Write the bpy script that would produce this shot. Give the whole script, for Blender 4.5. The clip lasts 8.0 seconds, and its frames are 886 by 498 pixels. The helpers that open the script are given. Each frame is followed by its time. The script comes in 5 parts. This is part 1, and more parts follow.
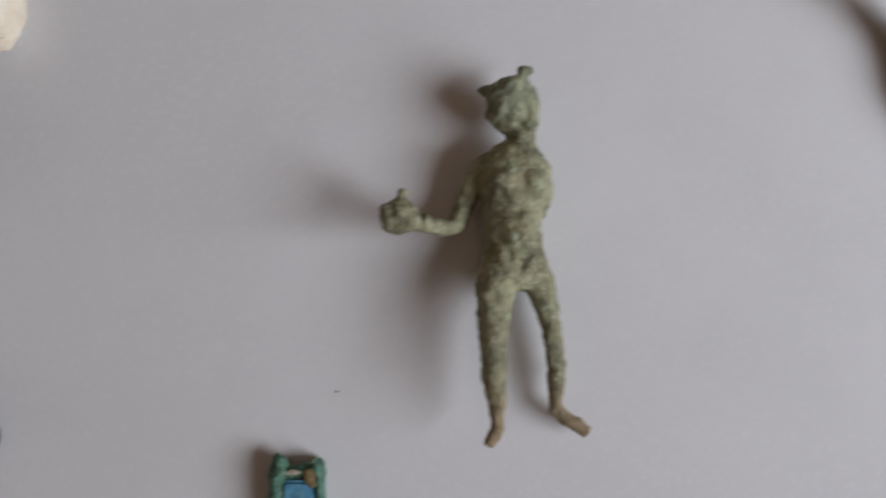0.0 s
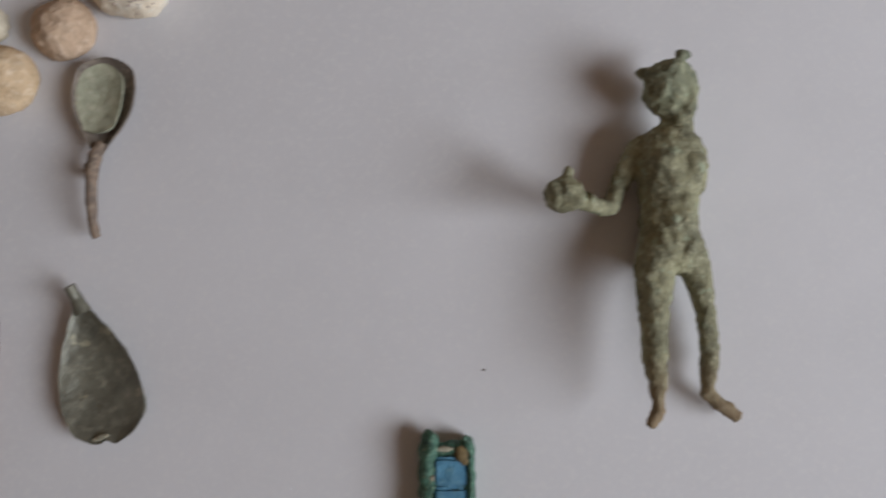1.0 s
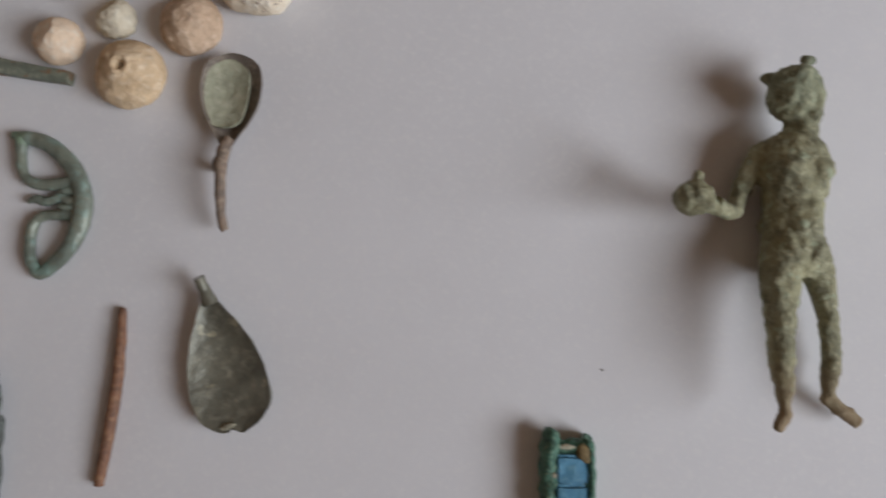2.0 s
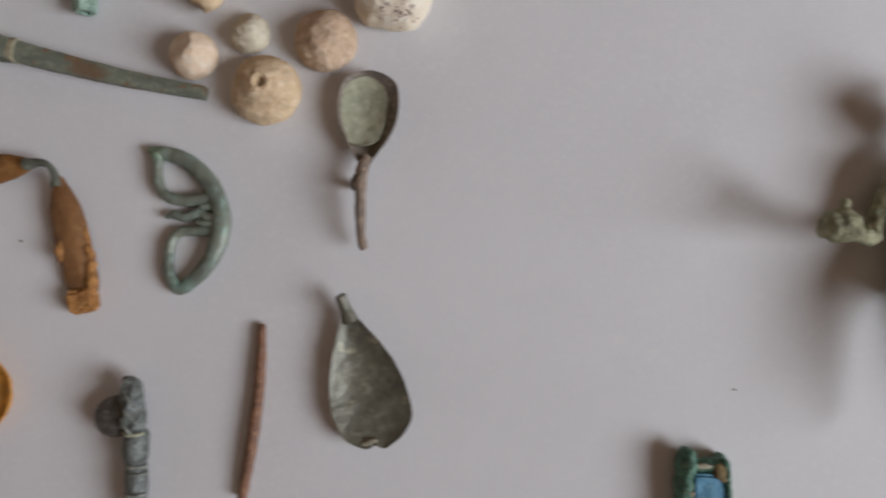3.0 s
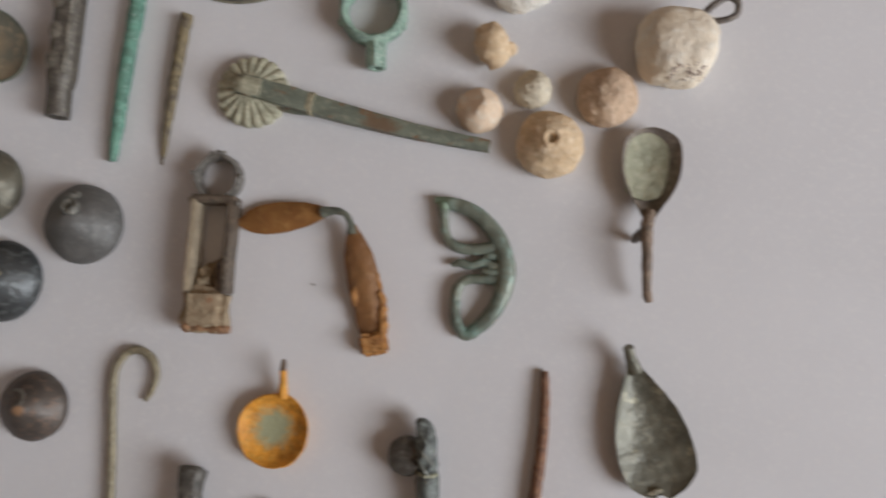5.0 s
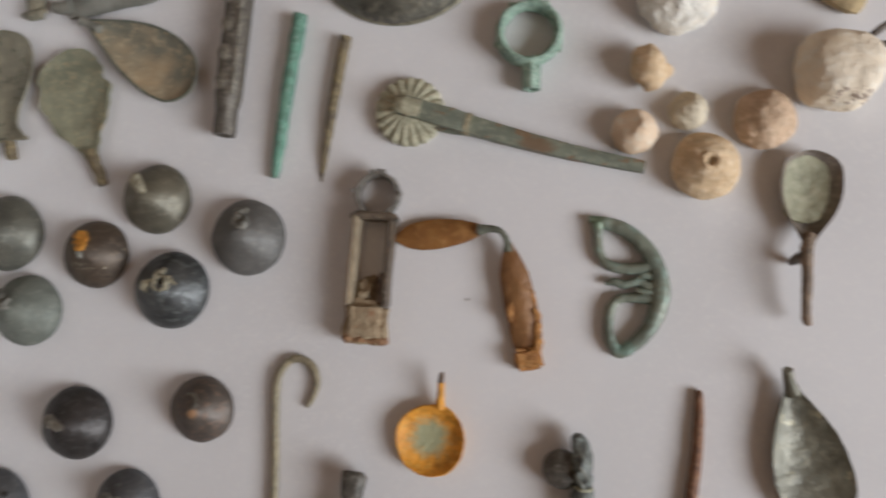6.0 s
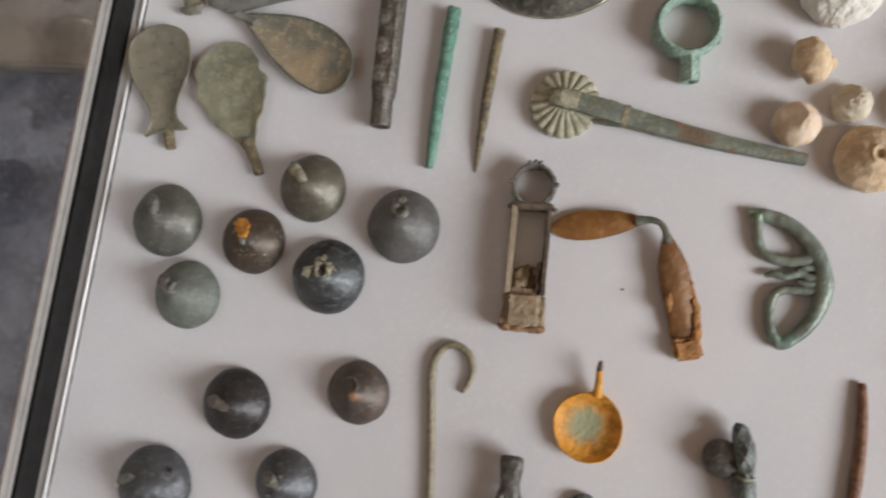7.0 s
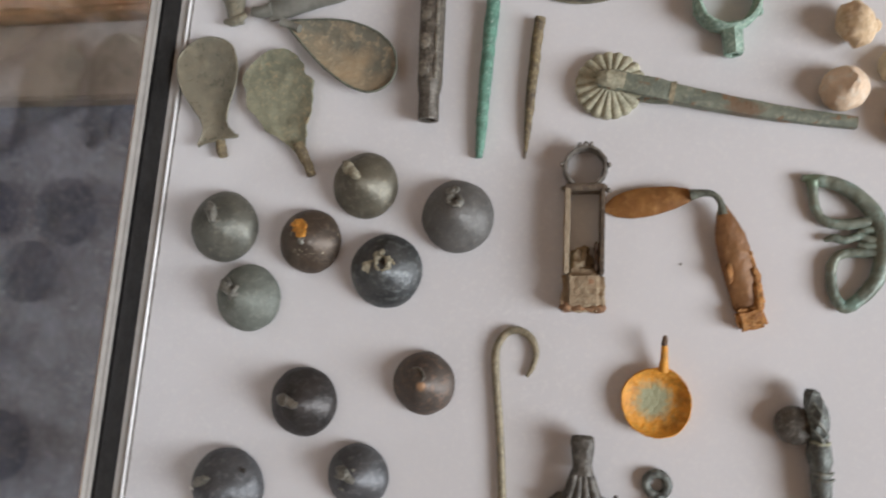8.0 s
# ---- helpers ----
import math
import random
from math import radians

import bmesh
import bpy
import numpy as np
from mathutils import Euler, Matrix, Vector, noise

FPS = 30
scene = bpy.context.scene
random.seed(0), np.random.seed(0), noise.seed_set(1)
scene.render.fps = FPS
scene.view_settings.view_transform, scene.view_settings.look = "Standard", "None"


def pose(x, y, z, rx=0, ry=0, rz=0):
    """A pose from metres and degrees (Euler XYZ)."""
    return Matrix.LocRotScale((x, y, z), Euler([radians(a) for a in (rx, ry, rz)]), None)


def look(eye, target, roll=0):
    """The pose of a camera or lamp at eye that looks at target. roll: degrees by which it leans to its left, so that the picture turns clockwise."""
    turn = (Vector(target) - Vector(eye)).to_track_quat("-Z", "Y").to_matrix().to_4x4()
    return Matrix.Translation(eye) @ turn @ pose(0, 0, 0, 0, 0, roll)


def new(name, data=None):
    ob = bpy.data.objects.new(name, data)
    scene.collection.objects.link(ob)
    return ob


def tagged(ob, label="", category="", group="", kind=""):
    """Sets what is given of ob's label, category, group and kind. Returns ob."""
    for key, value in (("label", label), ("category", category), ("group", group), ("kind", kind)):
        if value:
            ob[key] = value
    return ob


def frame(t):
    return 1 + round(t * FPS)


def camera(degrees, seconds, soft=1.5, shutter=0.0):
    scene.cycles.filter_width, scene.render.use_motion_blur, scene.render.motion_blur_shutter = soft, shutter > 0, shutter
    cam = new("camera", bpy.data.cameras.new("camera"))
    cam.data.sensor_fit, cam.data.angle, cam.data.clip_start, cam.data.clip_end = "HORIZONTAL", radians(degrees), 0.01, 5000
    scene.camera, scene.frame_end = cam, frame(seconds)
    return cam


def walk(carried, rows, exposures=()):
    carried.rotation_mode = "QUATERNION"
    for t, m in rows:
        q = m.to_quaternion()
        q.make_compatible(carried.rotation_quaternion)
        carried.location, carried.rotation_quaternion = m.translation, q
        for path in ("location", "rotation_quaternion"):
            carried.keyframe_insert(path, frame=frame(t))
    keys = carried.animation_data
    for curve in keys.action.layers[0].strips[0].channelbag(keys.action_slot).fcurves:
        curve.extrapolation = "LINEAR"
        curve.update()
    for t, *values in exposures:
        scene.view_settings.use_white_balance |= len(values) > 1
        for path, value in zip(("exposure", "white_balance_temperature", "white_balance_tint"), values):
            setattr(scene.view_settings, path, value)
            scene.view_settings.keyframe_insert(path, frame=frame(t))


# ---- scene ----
# Metres; z = 0 is the white display sheet. The camera glides above it from the statuette to the case's glass side.
cam = camera(65.0, 8.0, soft=1.95, shutter=0.9)
PATH = [
    (0.0, 0.4838, -0.0388, 0.2788, 6.82, 0.41, -1.72),
    (0.5, 0.4479, -0.0427, 0.2770, 6.91, -0.66, -1.03),
    (1.0, 0.4205, -0.0469, 0.2765, 7.01, -0.57, -0.01),
    (1.5, 0.4003, -0.0526, 0.2775, 7.46, 0.37, 0.82),
    (3.0, 0.3211, -0.0308, 0.2843, 4.62, 0.06, 1.95),
    (3.5, 0.2945, -0.0332, 0.2860, 5.68, 0.37, 2.19),
    (4.0, 0.2768, -0.0292, 0.2891, 5.83, 0.96, 2.46),
    (4.5, 0.2468, -0.0249, 0.2925, 5.83, 1.72, 3.17),
    (6.0, 0.1723, -0.0143, 0.3103, 5.24, 6.60, 4.76),
    (6.5, 0.1421, -0.0179, 0.3169, 5.39, 8.01, 6.03),
    (7.0, 0.1162, -0.0224, 0.3235, 4.95, 8.87, 5.61),
    (7.5, 0.1076, -0.0294, 0.3265, 5.33, 9.59, 3.69),
    (8.0, 0.0990, -0.0348, 0.3299, 5.34, 10.52, 2.11),
]
EXPOSURES = [(0.0, -0.56, 6110, 11), (1.5, -0.48, 6150, 11), (3.5, -0.28, 6210, 11), (4.5, -0.18, 6260, 11), (6.0, 0.03, 6400, 10.5), (7.0, 0.20, 6390, 10.5), (8.0, 0.31, 6320, 10.5)]
walk(cam, [(t, pose(x, y, z, rx, ry, rz)) for t, x, y, z, rx, ry, rz in PATH], EXPOSURES)

# ---- light: one tall window in the east wall, sky behind it ----
world = bpy.data.worlds.new("world")
scene.world = world
world.use_nodes = True
sky = world.node_tree.nodes.new("ShaderNodeTexSky")
sky.sky_type, sky.sun_disc = "NISHITA", False
sky.sun_elevation, sky.sun_rotation = radians(40), radians(250)
world.node_tree.nodes["Background"].inputs["Strength"].default_value = 0.08
world.node_tree.links.new(sky.outputs["Color"], world.node_tree.nodes["Background"].inputs["Color"])

WIN_X, WIN_Y, WIN_Z, WIN_W, WIN_H = 1.82, -0.42, 0.98, 1.00, 1.00
ROOM_TURN = -44.0  # unseen room turned so window light fades towards the sheet's lower left
lamp = bpy.data.lights.new("window_daylight", "AREA")
lamp.shape, lamp.size, lamp.size_y = "RECTANGLE", WIN_W, WIN_H
lamp.energy, lamp.color = 48.0, (0.945, 0.965, 0.985)
lamp_ob = new("window_daylight", lamp)
ROOM = pose(WIN_X, WIN_Y, 0, 0, 0, ROOM_TURN)
lamp_ob.matrix_world = look(ROOM @ Vector((-0.03, 0, WIN_Z)), ROOM @ Vector((-1.03, 0, WIN_Z)))
tagged(lamp_ob, kind="structure")


# ---- materials ----
def mat(name, colours, scale=250.0, rough=0.6, metal=0.0, bump=0.35, spread=(0.35, 0.65), fine=3.2, spots=None, spot_size=0.62, spec=0.45, wear=0.62):
    """Base, second and third colour mixed by noise at two scales, with fine relief; spots: colour of hard-edged flecks."""
    gain = 1.0 if wear > 0.85 else 1.24
    colours = [tuple(min(v * gain, 0.86) for v in c) for c in colours]
    m = bpy.data.materials.new(name)
    m.use_nodes = True
    nt = m.node_tree
    n, l = nt.nodes, nt.links
    bsdf = n["Principled BSDF"]
    co, info = n.new("ShaderNodeTexCoord"), n.new("ShaderNodeObjectInfo")
    shift = n.new("ShaderNodeVectorMath")
    shift.operation = "MULTIPLY_ADD"
    comb = n.new("ShaderNodeCombineXYZ")
    for k in range(3):
        l.new(info.outputs["Random"], comb.inputs[k])
    l.new(comb.outputs[0], shift.inputs[0])
    shift.inputs[1].default_value = (3.1, 1.7, 2.3)
    l.new(co.outputs["Object"], shift.inputs[2])

    def noise_node(sc, detail=4.0, roughness=0.6):
        t = n.new("ShaderNodeTexNoise")
        t.inputs["Scale"].default_value, t.inputs["Detail"].default_value, t.inputs["Roughness"].default_value = sc, detail, roughness
        l.new(shift.outputs[0], t.inputs["Vector"])
        return t

    def ramp(src, lo, hi):
        r = n.new("ShaderNodeMapRange")
        r.inputs["From Min"].default_value, r.inputs["From Max"].default_value = lo, hi
        l.new(src, r.inputs["Value"])
        return r.outputs[0]

    def mix(fac, a, b):
        x = n.new("ShaderNodeMix")
        x.data_type = "RGBA"
        l.new(fac, x.inputs["Factor"])
        for socket, c in ((x.inputs["A"], a), (x.inputs["B"], b)):
            if isinstance(c, tuple):
                socket.default_value = (*c, 1)
            else:
                l.new(c, socket)
        return x.outputs["Result"]

    big, small = noise_node(scale), noise_node(scale * fine, 4.0, 0.58)
    c = mix(ramp(big.outputs["Fac"], *spread), colours[0], colours[1])
    if len(colours) > 2:
        c = mix(ramp(small.outputs["Fac"], 0.5, 0.72), c, colours[2])
    grime = n.new("ShaderNodeMix")
    grime.data_type, grime.blend_type = "RGBA", "MULTIPLY"
    grime.inputs["Factor"].default_value = 1.0
    l.new(c, grime.inputs["A"])
    l.new(mix(ramp(noise_node(scale * 1.7, 6.0, 0.68).outputs["Fac"], 0.36, 0.56), (wear, wear, wear), (1.0, 1.0, 1.0)), grime.inputs["B"])
    c = grime.outputs["Result"]
    if spots:
        c = mix(ramp(noise_node(scale * 2.3, 3.0, 0.55).outputs["Fac"], spot_size, spot_size + 0.05), c, spots)
    l.new(c, bsdf.inputs["Base Color"])
    rr = n.new("ShaderNodeMapRange")
    rr.inputs["To Min"].default_value, rr.inputs["To Max"].default_value = max(rough - 0.15, 0.05), min(rough + 0.15, 1.0)
    l.new(small.outputs["Fac"], rr.inputs["Value"])
    l.new(rr.outputs[0], bsdf.inputs["Roughness"])
    bsdf.inputs["Metallic"].default_value = metal
    bsdf.inputs["Specular IOR Level"].default_value = spec
    if bump:
        b = n.new("ShaderNodeBump")
        b.inputs["Strength"].default_value, b.inputs["Distance"].default_value = min(bump * 0.9, 1.0), 0.8 / (scale * fine)
        l.new(small.outputs["Fac"], b.inputs["Height"])
        l.new(b.outputs[0], bsdf.inputs["Normal"])
    return m


M_SHEET = mat("white_sheet", [(0.74, 0.73, 0.74), (0.70, 0.69, 0.70), (0.75, 0.74, 0.74)], 7.0, 0.75, 0, 0.05, fine=60, spec=0.2, wear=0.965)
M_LIP = mat("white_edge", [(0.80, 0.79, 0.77), (0.72, 0.71, 0.68)], 60.0, 0.4, 0, 0.05, wear=0.9)
# the metal line's glint is put into this white, non-metallic colour
M_STEEL = mat("glint_white", [(0.86, 0.86, 0.85), (0.82, 0.82, 0.81)], 80.0, 0.3, 0.0, 0.05, wear=0.92, spec=0.8)
M_ALU = mat("aluminium", [(0.42, 0.40, 0.37), (0.36, 0.345, 0.32)], 40.0, 0.65, 0.1, 0.05, wear=0.9, spec=0.3)
M_GASKET = mat("black_rubber", [(0.012, 0.0115, 0.011), (0.018, 0.017, 0.0165)], 120.0, 0.45, 0, 0.1, spec=0.35)
M_PATINA = mat("green_bronze_patina", [(0.28, 0.268, 0.16), (0.175, 0.168, 0.105), (0.37, 0.36, 0.24)], 85.0, 0.72, 0, 0.7, spread=(0.36, 0.62), fine=5.0, spots=(0.34, 0.37, 0.25), spot_size=0.61, spec=0.3, wear=0.60)
M_SPOON_OLIVE = mat("olive_bronze", [(0.26, 0.245, 0.185), (0.195, 0.188, 0.145), (0.32, 0.29, 0.21)], 45.0, 0.30, 0.4, 0.12, fine=4.0, wear=0.85)
M_SPOON_GREEN = mat("mossy_bronze", [(0.24, 0.238, 0.165), (0.175, 0.18, 0.125), (0.32, 0.285, 0.185)], 60.0, 0.6, 0.1, 0.4, fine=6.0, spots=(0.35, 0.295, 0.185), spot_size=0.61, wear=0.74)
M_SPOON_BROWN = mat("brown_bronze_bowl", [(0.33, 0.25, 0.155), (0.155, 0.148, 0.112), (0.38, 0.305, 0.20)], 34.0, 0.6, 0.05, 0.35, spread=(0.42, 0.60), fine=8.0, wear=0.76)
M_SPOON_GREY = mat("grey_bronze", [(0.23, 0.23, 0.20), (0.16, 0.16, 0.14)], 60.0, 0.42, 0.3, 0.2, fine=5.0, wear=0.8)
M_SPOON_RIM = mat("dark_brown_bronze", [(0.15, 0.125, 0.103), (0.085, 0.073, 0.064), (0.21, 0.18, 0.148)], 110.0, 0.5, 0.2, 0.4)
M_SPOON_PALE = mat("pale_green_crust", [(0.37, 0.37, 0.265), (0.29, 0.295, 0.21), (0.42, 0.41, 0.31)], 110.0, 0.8, 0, 0.4, wear=0.8)
M_SPOON_DARK = mat("dark_silver_bronze", [(0.17, 0.165, 0.125), (0.115, 0.112, 0.086), (0.22, 0.21, 0.16)], 45.0, 0.43, 0.25, 0.22, fine=6.0, spots=(0.33, 0.31, 0.22), spot_size=0.66, wear=0.75)
M_HANDLE = mat("brown_crusted_handle", [(0.25, 0.18, 0.13), (0.15, 0.115, 0.09), (0.33, 0.27, 0.2)], 200.0, 0.7, 0, 0.5)
M_TUBE = mat("dark_cast_tube", [(0.125, 0.11, 0.09), (0.075, 0.066, 0.054), (0.21, 0.185, 0.145)], 180.0, 0.45, 0.3, 0.35)
M_TUBEHI = mat("pale_tube_boss", [(0.22, 0.20, 0.165), (0.13, 0.12, 0.10), (0.30, 0.28, 0.23)], 220.0, 0.35, 0.4, 0.4)
M_TURQ = mat("bright_verdigris", [(0.12, 0.262, 0.192), (0.08, 0.175, 0.13), (0.22, 0.37, 0.295)], 160.0, 0.55, 0, 0.4, spots=(0.48, 0.57, 0.49), spot_size=0.66)
M_PICK = mat("ochre_brown_bronze", [(0.20, 0.155, 0.08), (0.085, 0.065, 0.045), (0.32, 0.27, 0.16)], 170.0, 0.6, 0, 0.5)
M_WHEEL = mat("sage_patina", [(0.42, 0.40, 0.29), (0.32, 0.31, 0.22), (0.50, 0.47, 0.35)], 190.0, 0.85, 0, 0.4)
M_STEM = mat("grey_green_stem", [(0.185, 0.20, 0.15), (0.13, 0.145, 0.112), (0.25, 0.25, 0.19)], 70.0, 0.6, 0.1, 0.35, fine=6.0, spots=(0.22, 0.14, 0.08), spot_size=0.60, wear=0.75)
M_COLLAR = mat("tan_collar", [(0.38, 0.33, 0.22), (0.28, 0.25, 0.17)], 250.0, 0.8, 0, 0.4)
M_MINT = mat("mint_patina", [(0.29, 0.41, 0.33), (0.18, 0.27, 0.21), (0.46, 0.56, 0.48)], 200.0, 0.75, 0, 0.45)
M_BUCKLE = mat("brown_silver_frame", [(0.155, 0.12, 0.088), (0.09, 0.072, 0.056), (0.22, 0.18, 0.135)], 150.0, 0.5, 0.3, 0.4)
M_RINGGREY = mat("grey_ring", [(0.22, 0.205, 0.18), (0.12, 0.11, 0.098), (0.32, 0.3, 0.27)], 250.0, 0.45, 0.35, 0.4)
M_EARTH = mat("sandy_earth_fill", [(0.335, 0.265, 0.175), (0.255, 0.185, 0.115), (0.39, 0.32, 0.215)], 80.0, 0.95, 0, 0.6, fine=5.0, spots=(0.28, 0.155, 0.085), spot_size=0.64, wear=0.8)
M_RUST = mat("rust_brown_leaf", [(0.27, 0.125, 0.035), (0.19, 0.082, 0.025), (0.33, 0.17, 0.055)], 80.0, 0.5, 0.1, 0.2, wear=0.8)
M_RUSTLEAF = mat("dark_rust_leaf", [(0.225, 0.108, 0.040), (0.165, 0.076, 0.029), (0.27, 0.14, 0.055)], 70.0, 0.50, 0.05, 0.2, wear=0.8)
M_BROWNRIM = mat("brown_grey_spoon", [(0.205, 0.168, 0.133), (0.14, 0.115, 0.094), (0.28, 0.235, 0.19)], 110.0, 0.55, 0.1, 0.35, wear=0.75)
M_RUSTDARK = mat("dark_rust_film", [(0.13, 0.085, 0.055), (0.085, 0.058, 0.042), (0.20, 0.12, 0.07)], 160.0, 0.7, 0, 0.5)
M_TANLIT = mat("lit_tan_worn_metal", [(0.40, 0.33, 0.235), (0.29, 0.235, 0.165), (0.46, 0.385, 0.28)], 120.0, 0.55, 0.15, 0.35, wear=0.8)
M_PITDARK = mat("brown_pits", [(0.46, 0.37, 0.31), (0.34, 0.26, 0.215), (0.56, 0.46, 0.39)], 300.0, 0.95, 0, 0.5)
M_PITS = mat("stone_pits", [(0.46, 0.39, 0.31), (0.34, 0.28, 0.22), (0.58, 0.50, 0.40)], 300.0, 0.95, 0, 0.5)
M_RUSTBROWN = mat("rust_brown_crust", [(0.28, 0.15, 0.075), (0.19, 0.105, 0.058), (0.36, 0.21, 0.11)], 160.0, 0.8, 0, 0.6)
M_RUSTLUMP = mat("orange_rust_lump", [(0.44, 0.205, 0.055), (0.28, 0.118, 0.035), (0.54, 0.31, 0.12)], 220.0, 0.7, 0, 0.7)
M_HINGE = mat("grey_green_hinge", [(0.17, 0.18, 0.14), (0.10, 0.11, 0.085)], 250.0, 0.55, 0.2, 0.4)
M_WIRE = mat("dull_brass_wire", [(0.29, 0.25, 0.165), (0.19, 0.165, 0.112), (0.38, 0.335, 0.235)], 200.0, 0.5, 0.2, 0.35)
M_ORANGE = mat("orange_corroded_bronze", [(0.66, 0.30, 0.036), (0.53, 0.22, 0.025), (0.68, 0.37, 0.075)], 150.0, 0.55, 0.0, 0.35)
M_DARKFOLD = mat("dark_folded_bronze", [(0.12, 0.111, 0.096), (0.07, 0.065, 0.056), (0.19, 0.178, 0.155)], 130.0, 0.42, 0.3, 0.45)
M_SLATE = mat("slate_green_bronze", [(0.15, 0.165, 0.15), (0.085, 0.09, 0.084), (0.24, 0.27, 0.245)], 170.0, 0.5, 0.2, 0.5)
M_SLATEPALE = mat("pale_slate_edge", [(0.24, 0.25, 0.22), (0.16, 0.17, 0.15), (0.30, 0.31, 0.27)], 170.0, 0.5, 0.2, 0.4)
M_LOOP = mat("worn_loop_metal", [(0.22, 0.215, 0.185), (0.14, 0.138, 0.12), (0.30, 0.29, 0.25)], 200.0, 0.5, 0.2, 0.5)
M_TEAL = mat("teal_brooch_patina", [(0.215, 0.235, 0.185), (0.135, 0.16, 0.132), (0.245, 0.33, 0.285)], 55.0, 0.40, 0.15, 0.3, wear=0.75)
M_REDROD = mat("red_brown_rod", [(0.22, 0.105, 0.055), (0.14, 0.068, 0.042), (0.30, 0.175, 0.10)], 170.0, 0.6, 0.05, 0.4)
M_CLAY = mat("sandy_fired_clay", [(0.64, 0.485, 0.31), (0.52, 0.375, 0.225), (0.70, 0.56, 0.40)], 100.0, 0.95, 0, 0.5, wear=0.8)
M_CLAYPINK = mat("pinkish_fired_clay", [(0.53, 0.385, 0.265), (0.42, 0.295, 0.195), (0.62, 0.475, 0.345)], 100.0, 0.95, 0, 0.65, wear=0.8)
M_CLAYPALE = mat("pale_fired_clay", [(0.86, 0.68, 0.50), (0.76, 0.57, 0.39), (0.87, 0.77, 0.64)], 100.0, 0.95, 0, 0.45, wear=0.87)
M_STONEGREY = mat("grey_beige_stone", [(0.58, 0.52, 0.40), (0.47, 0.41, 0.30), (0.64, 0.59, 0.48)], 110.0, 0.95, 0, 0.3, wear=0.8)
M_CHALK = mat("chalky_white_stone", [(0.86, 0.76, 0.61), (0.80, 0.68, 0.51), (0.87, 0.81, 0.70)], 60.0, 0.95, 0, 0.5, spots=(0.58, 0.48, 0.38), spot_size=0.72, wear=0.87)
M_WHITECLAY = mat("whitish_clay", [(0.88, 0.84, 0.76), (0.83, 0.76, 0.65), (0.89, 0.87, 0.82)], 80.0, 0.95, 0, 0.8, wear=0.88)
M_BOWL = mat("dark_bronze_bowl", [(0.14, 0.135, 0.11), (0.075, 0.072, 0.06), (0.24, 0.22, 0.17)], 70.0, 0.42, 0.3, 0.4)
M_TAN = mat("tan_bone", [(0.46, 0.36, 0.20), (0.36, 0.27, 0.15)], 160.0, 0.8, 0, 0.5)
M_BLUE = mat("blue_glass_paste", [(0.075, 0.225, 0.345), (0.06, 0.175, 0.275), (0.13, 0.28, 0.36)], 110.0, 0.6, 0, 0.4, wear=0.8)
M_BLUECASE = mat("green_crusted_case", [(0.06, 0.155, 0.105), (0.035, 0.085, 0.06), (0.18, 0.30, 0.21)], 230.0, 0.6, 0, 0.7, spots=(0.34, 0.34, 0.20), spot_size=0.66)
M_OCHREFILL = mat("ochre_fill", [(0.22, 0.16, 0.07), (0.15, 0.11, 0.055)], 300.0, 0.9, 0, 0.6)
# near-black colour for the shade inside small holes
M_HOLESHADE = mat("hollow_shade", [(0.02, 0.017, 0.014), (0.035, 0.03, 0.025)], 300.0, 0.95, 0, 0.3)
M_ORANGESPOT = mat("orange_rust_patch", [(0.66, 0.31, 0.05), (0.56, 0.24, 0.04)], 300.0, 0.7, 0, 0.5)
M_CREAMSPOT = mat("cream_crust", [(0.37, 0.34, 0.245), (0.25, 0.23, 0.17), (0.46, 0.43, 0.32)], 220.0, 0.85, 0, 0.6)
DOMES = {
    "grey_green": mat("grey_green_weight", [(0.145, 0.145, 0.12), (0.095, 0.098, 0.083), (0.20, 0.195, 0.16)], 90.0, 0.49, 0.45, 0.16, fine=4.0, spec=0.55, wear=0.85),
    "sage": mat("sage_weight", [(0.175, 0.19, 0.165), (0.125, 0.14, 0.12), (0.23, 0.24, 0.21)], 100.0, 0.62, 0.30, 0.16, fine=4.0, spec=0.55, wear=0.85),
    "brown": mat("brown_weight", [(0.10, 0.075, 0.055), (0.06, 0.048, 0.038), (0.15, 0.115, 0.085)], 100.0, 0.47, 0.40, 0.16, fine=4.0, spec=0.55, wear=0.85, spots=(0.42, 0.38, 0.28), spot_size=0.70),
    "olive": mat("olive_weight", [(0.15, 0.14, 0.105), (0.10, 0.095, 0.073), (0.21, 0.19, 0.145)], 90.0, 0.47, 0.45, 0.16, fine=4.0, spec=0.55, wear=0.85),
    "slate": mat("slate_weight", [(0.095, 0.10, 0.10), (0.045, 0.048, 0.05), (0.17, 0.185, 0.18)], 75.0, 0.45, 0.45, 0.16, fine=4.0, spec=0.55, wear=0.85),
    "grey": mat("grey_weight", [(0.15, 0.148, 0.14), (0.11, 0.108, 0.102), (0.19, 0.187, 0.175)], 90.0, 0.57, 0.40, 0.16, fine=4.0, spec=0.55, wear=0.85),
    "black": mat("black_weight", [(0.052, 0.047, 0.045), (0.032, 0.03, 0.029), (0.085, 0.08, 0.077)], 90.0, 0.43, 0.45, 0.16, fine=4.0, spec=0.55, wear=0.85),
    "umber": mat("umber_weight", [(0.115, 0.095, 0.08), (0.075, 0.064, 0.056), (0.19, 0.13, 0.095)], 90.0, 0.52, 0.40, 0.16, fine=4.0, spec=0.55, wear=0.85),
    "lead": mat("lead_weight", [(0.105, 0.108, 0.112), (0.065, 0.067, 0.07), (0.16, 0.163, 0.168)], 80.0, 0.47, 0.45, 0.16, fine=4.0, spec=0.55, wear=0.85),
}
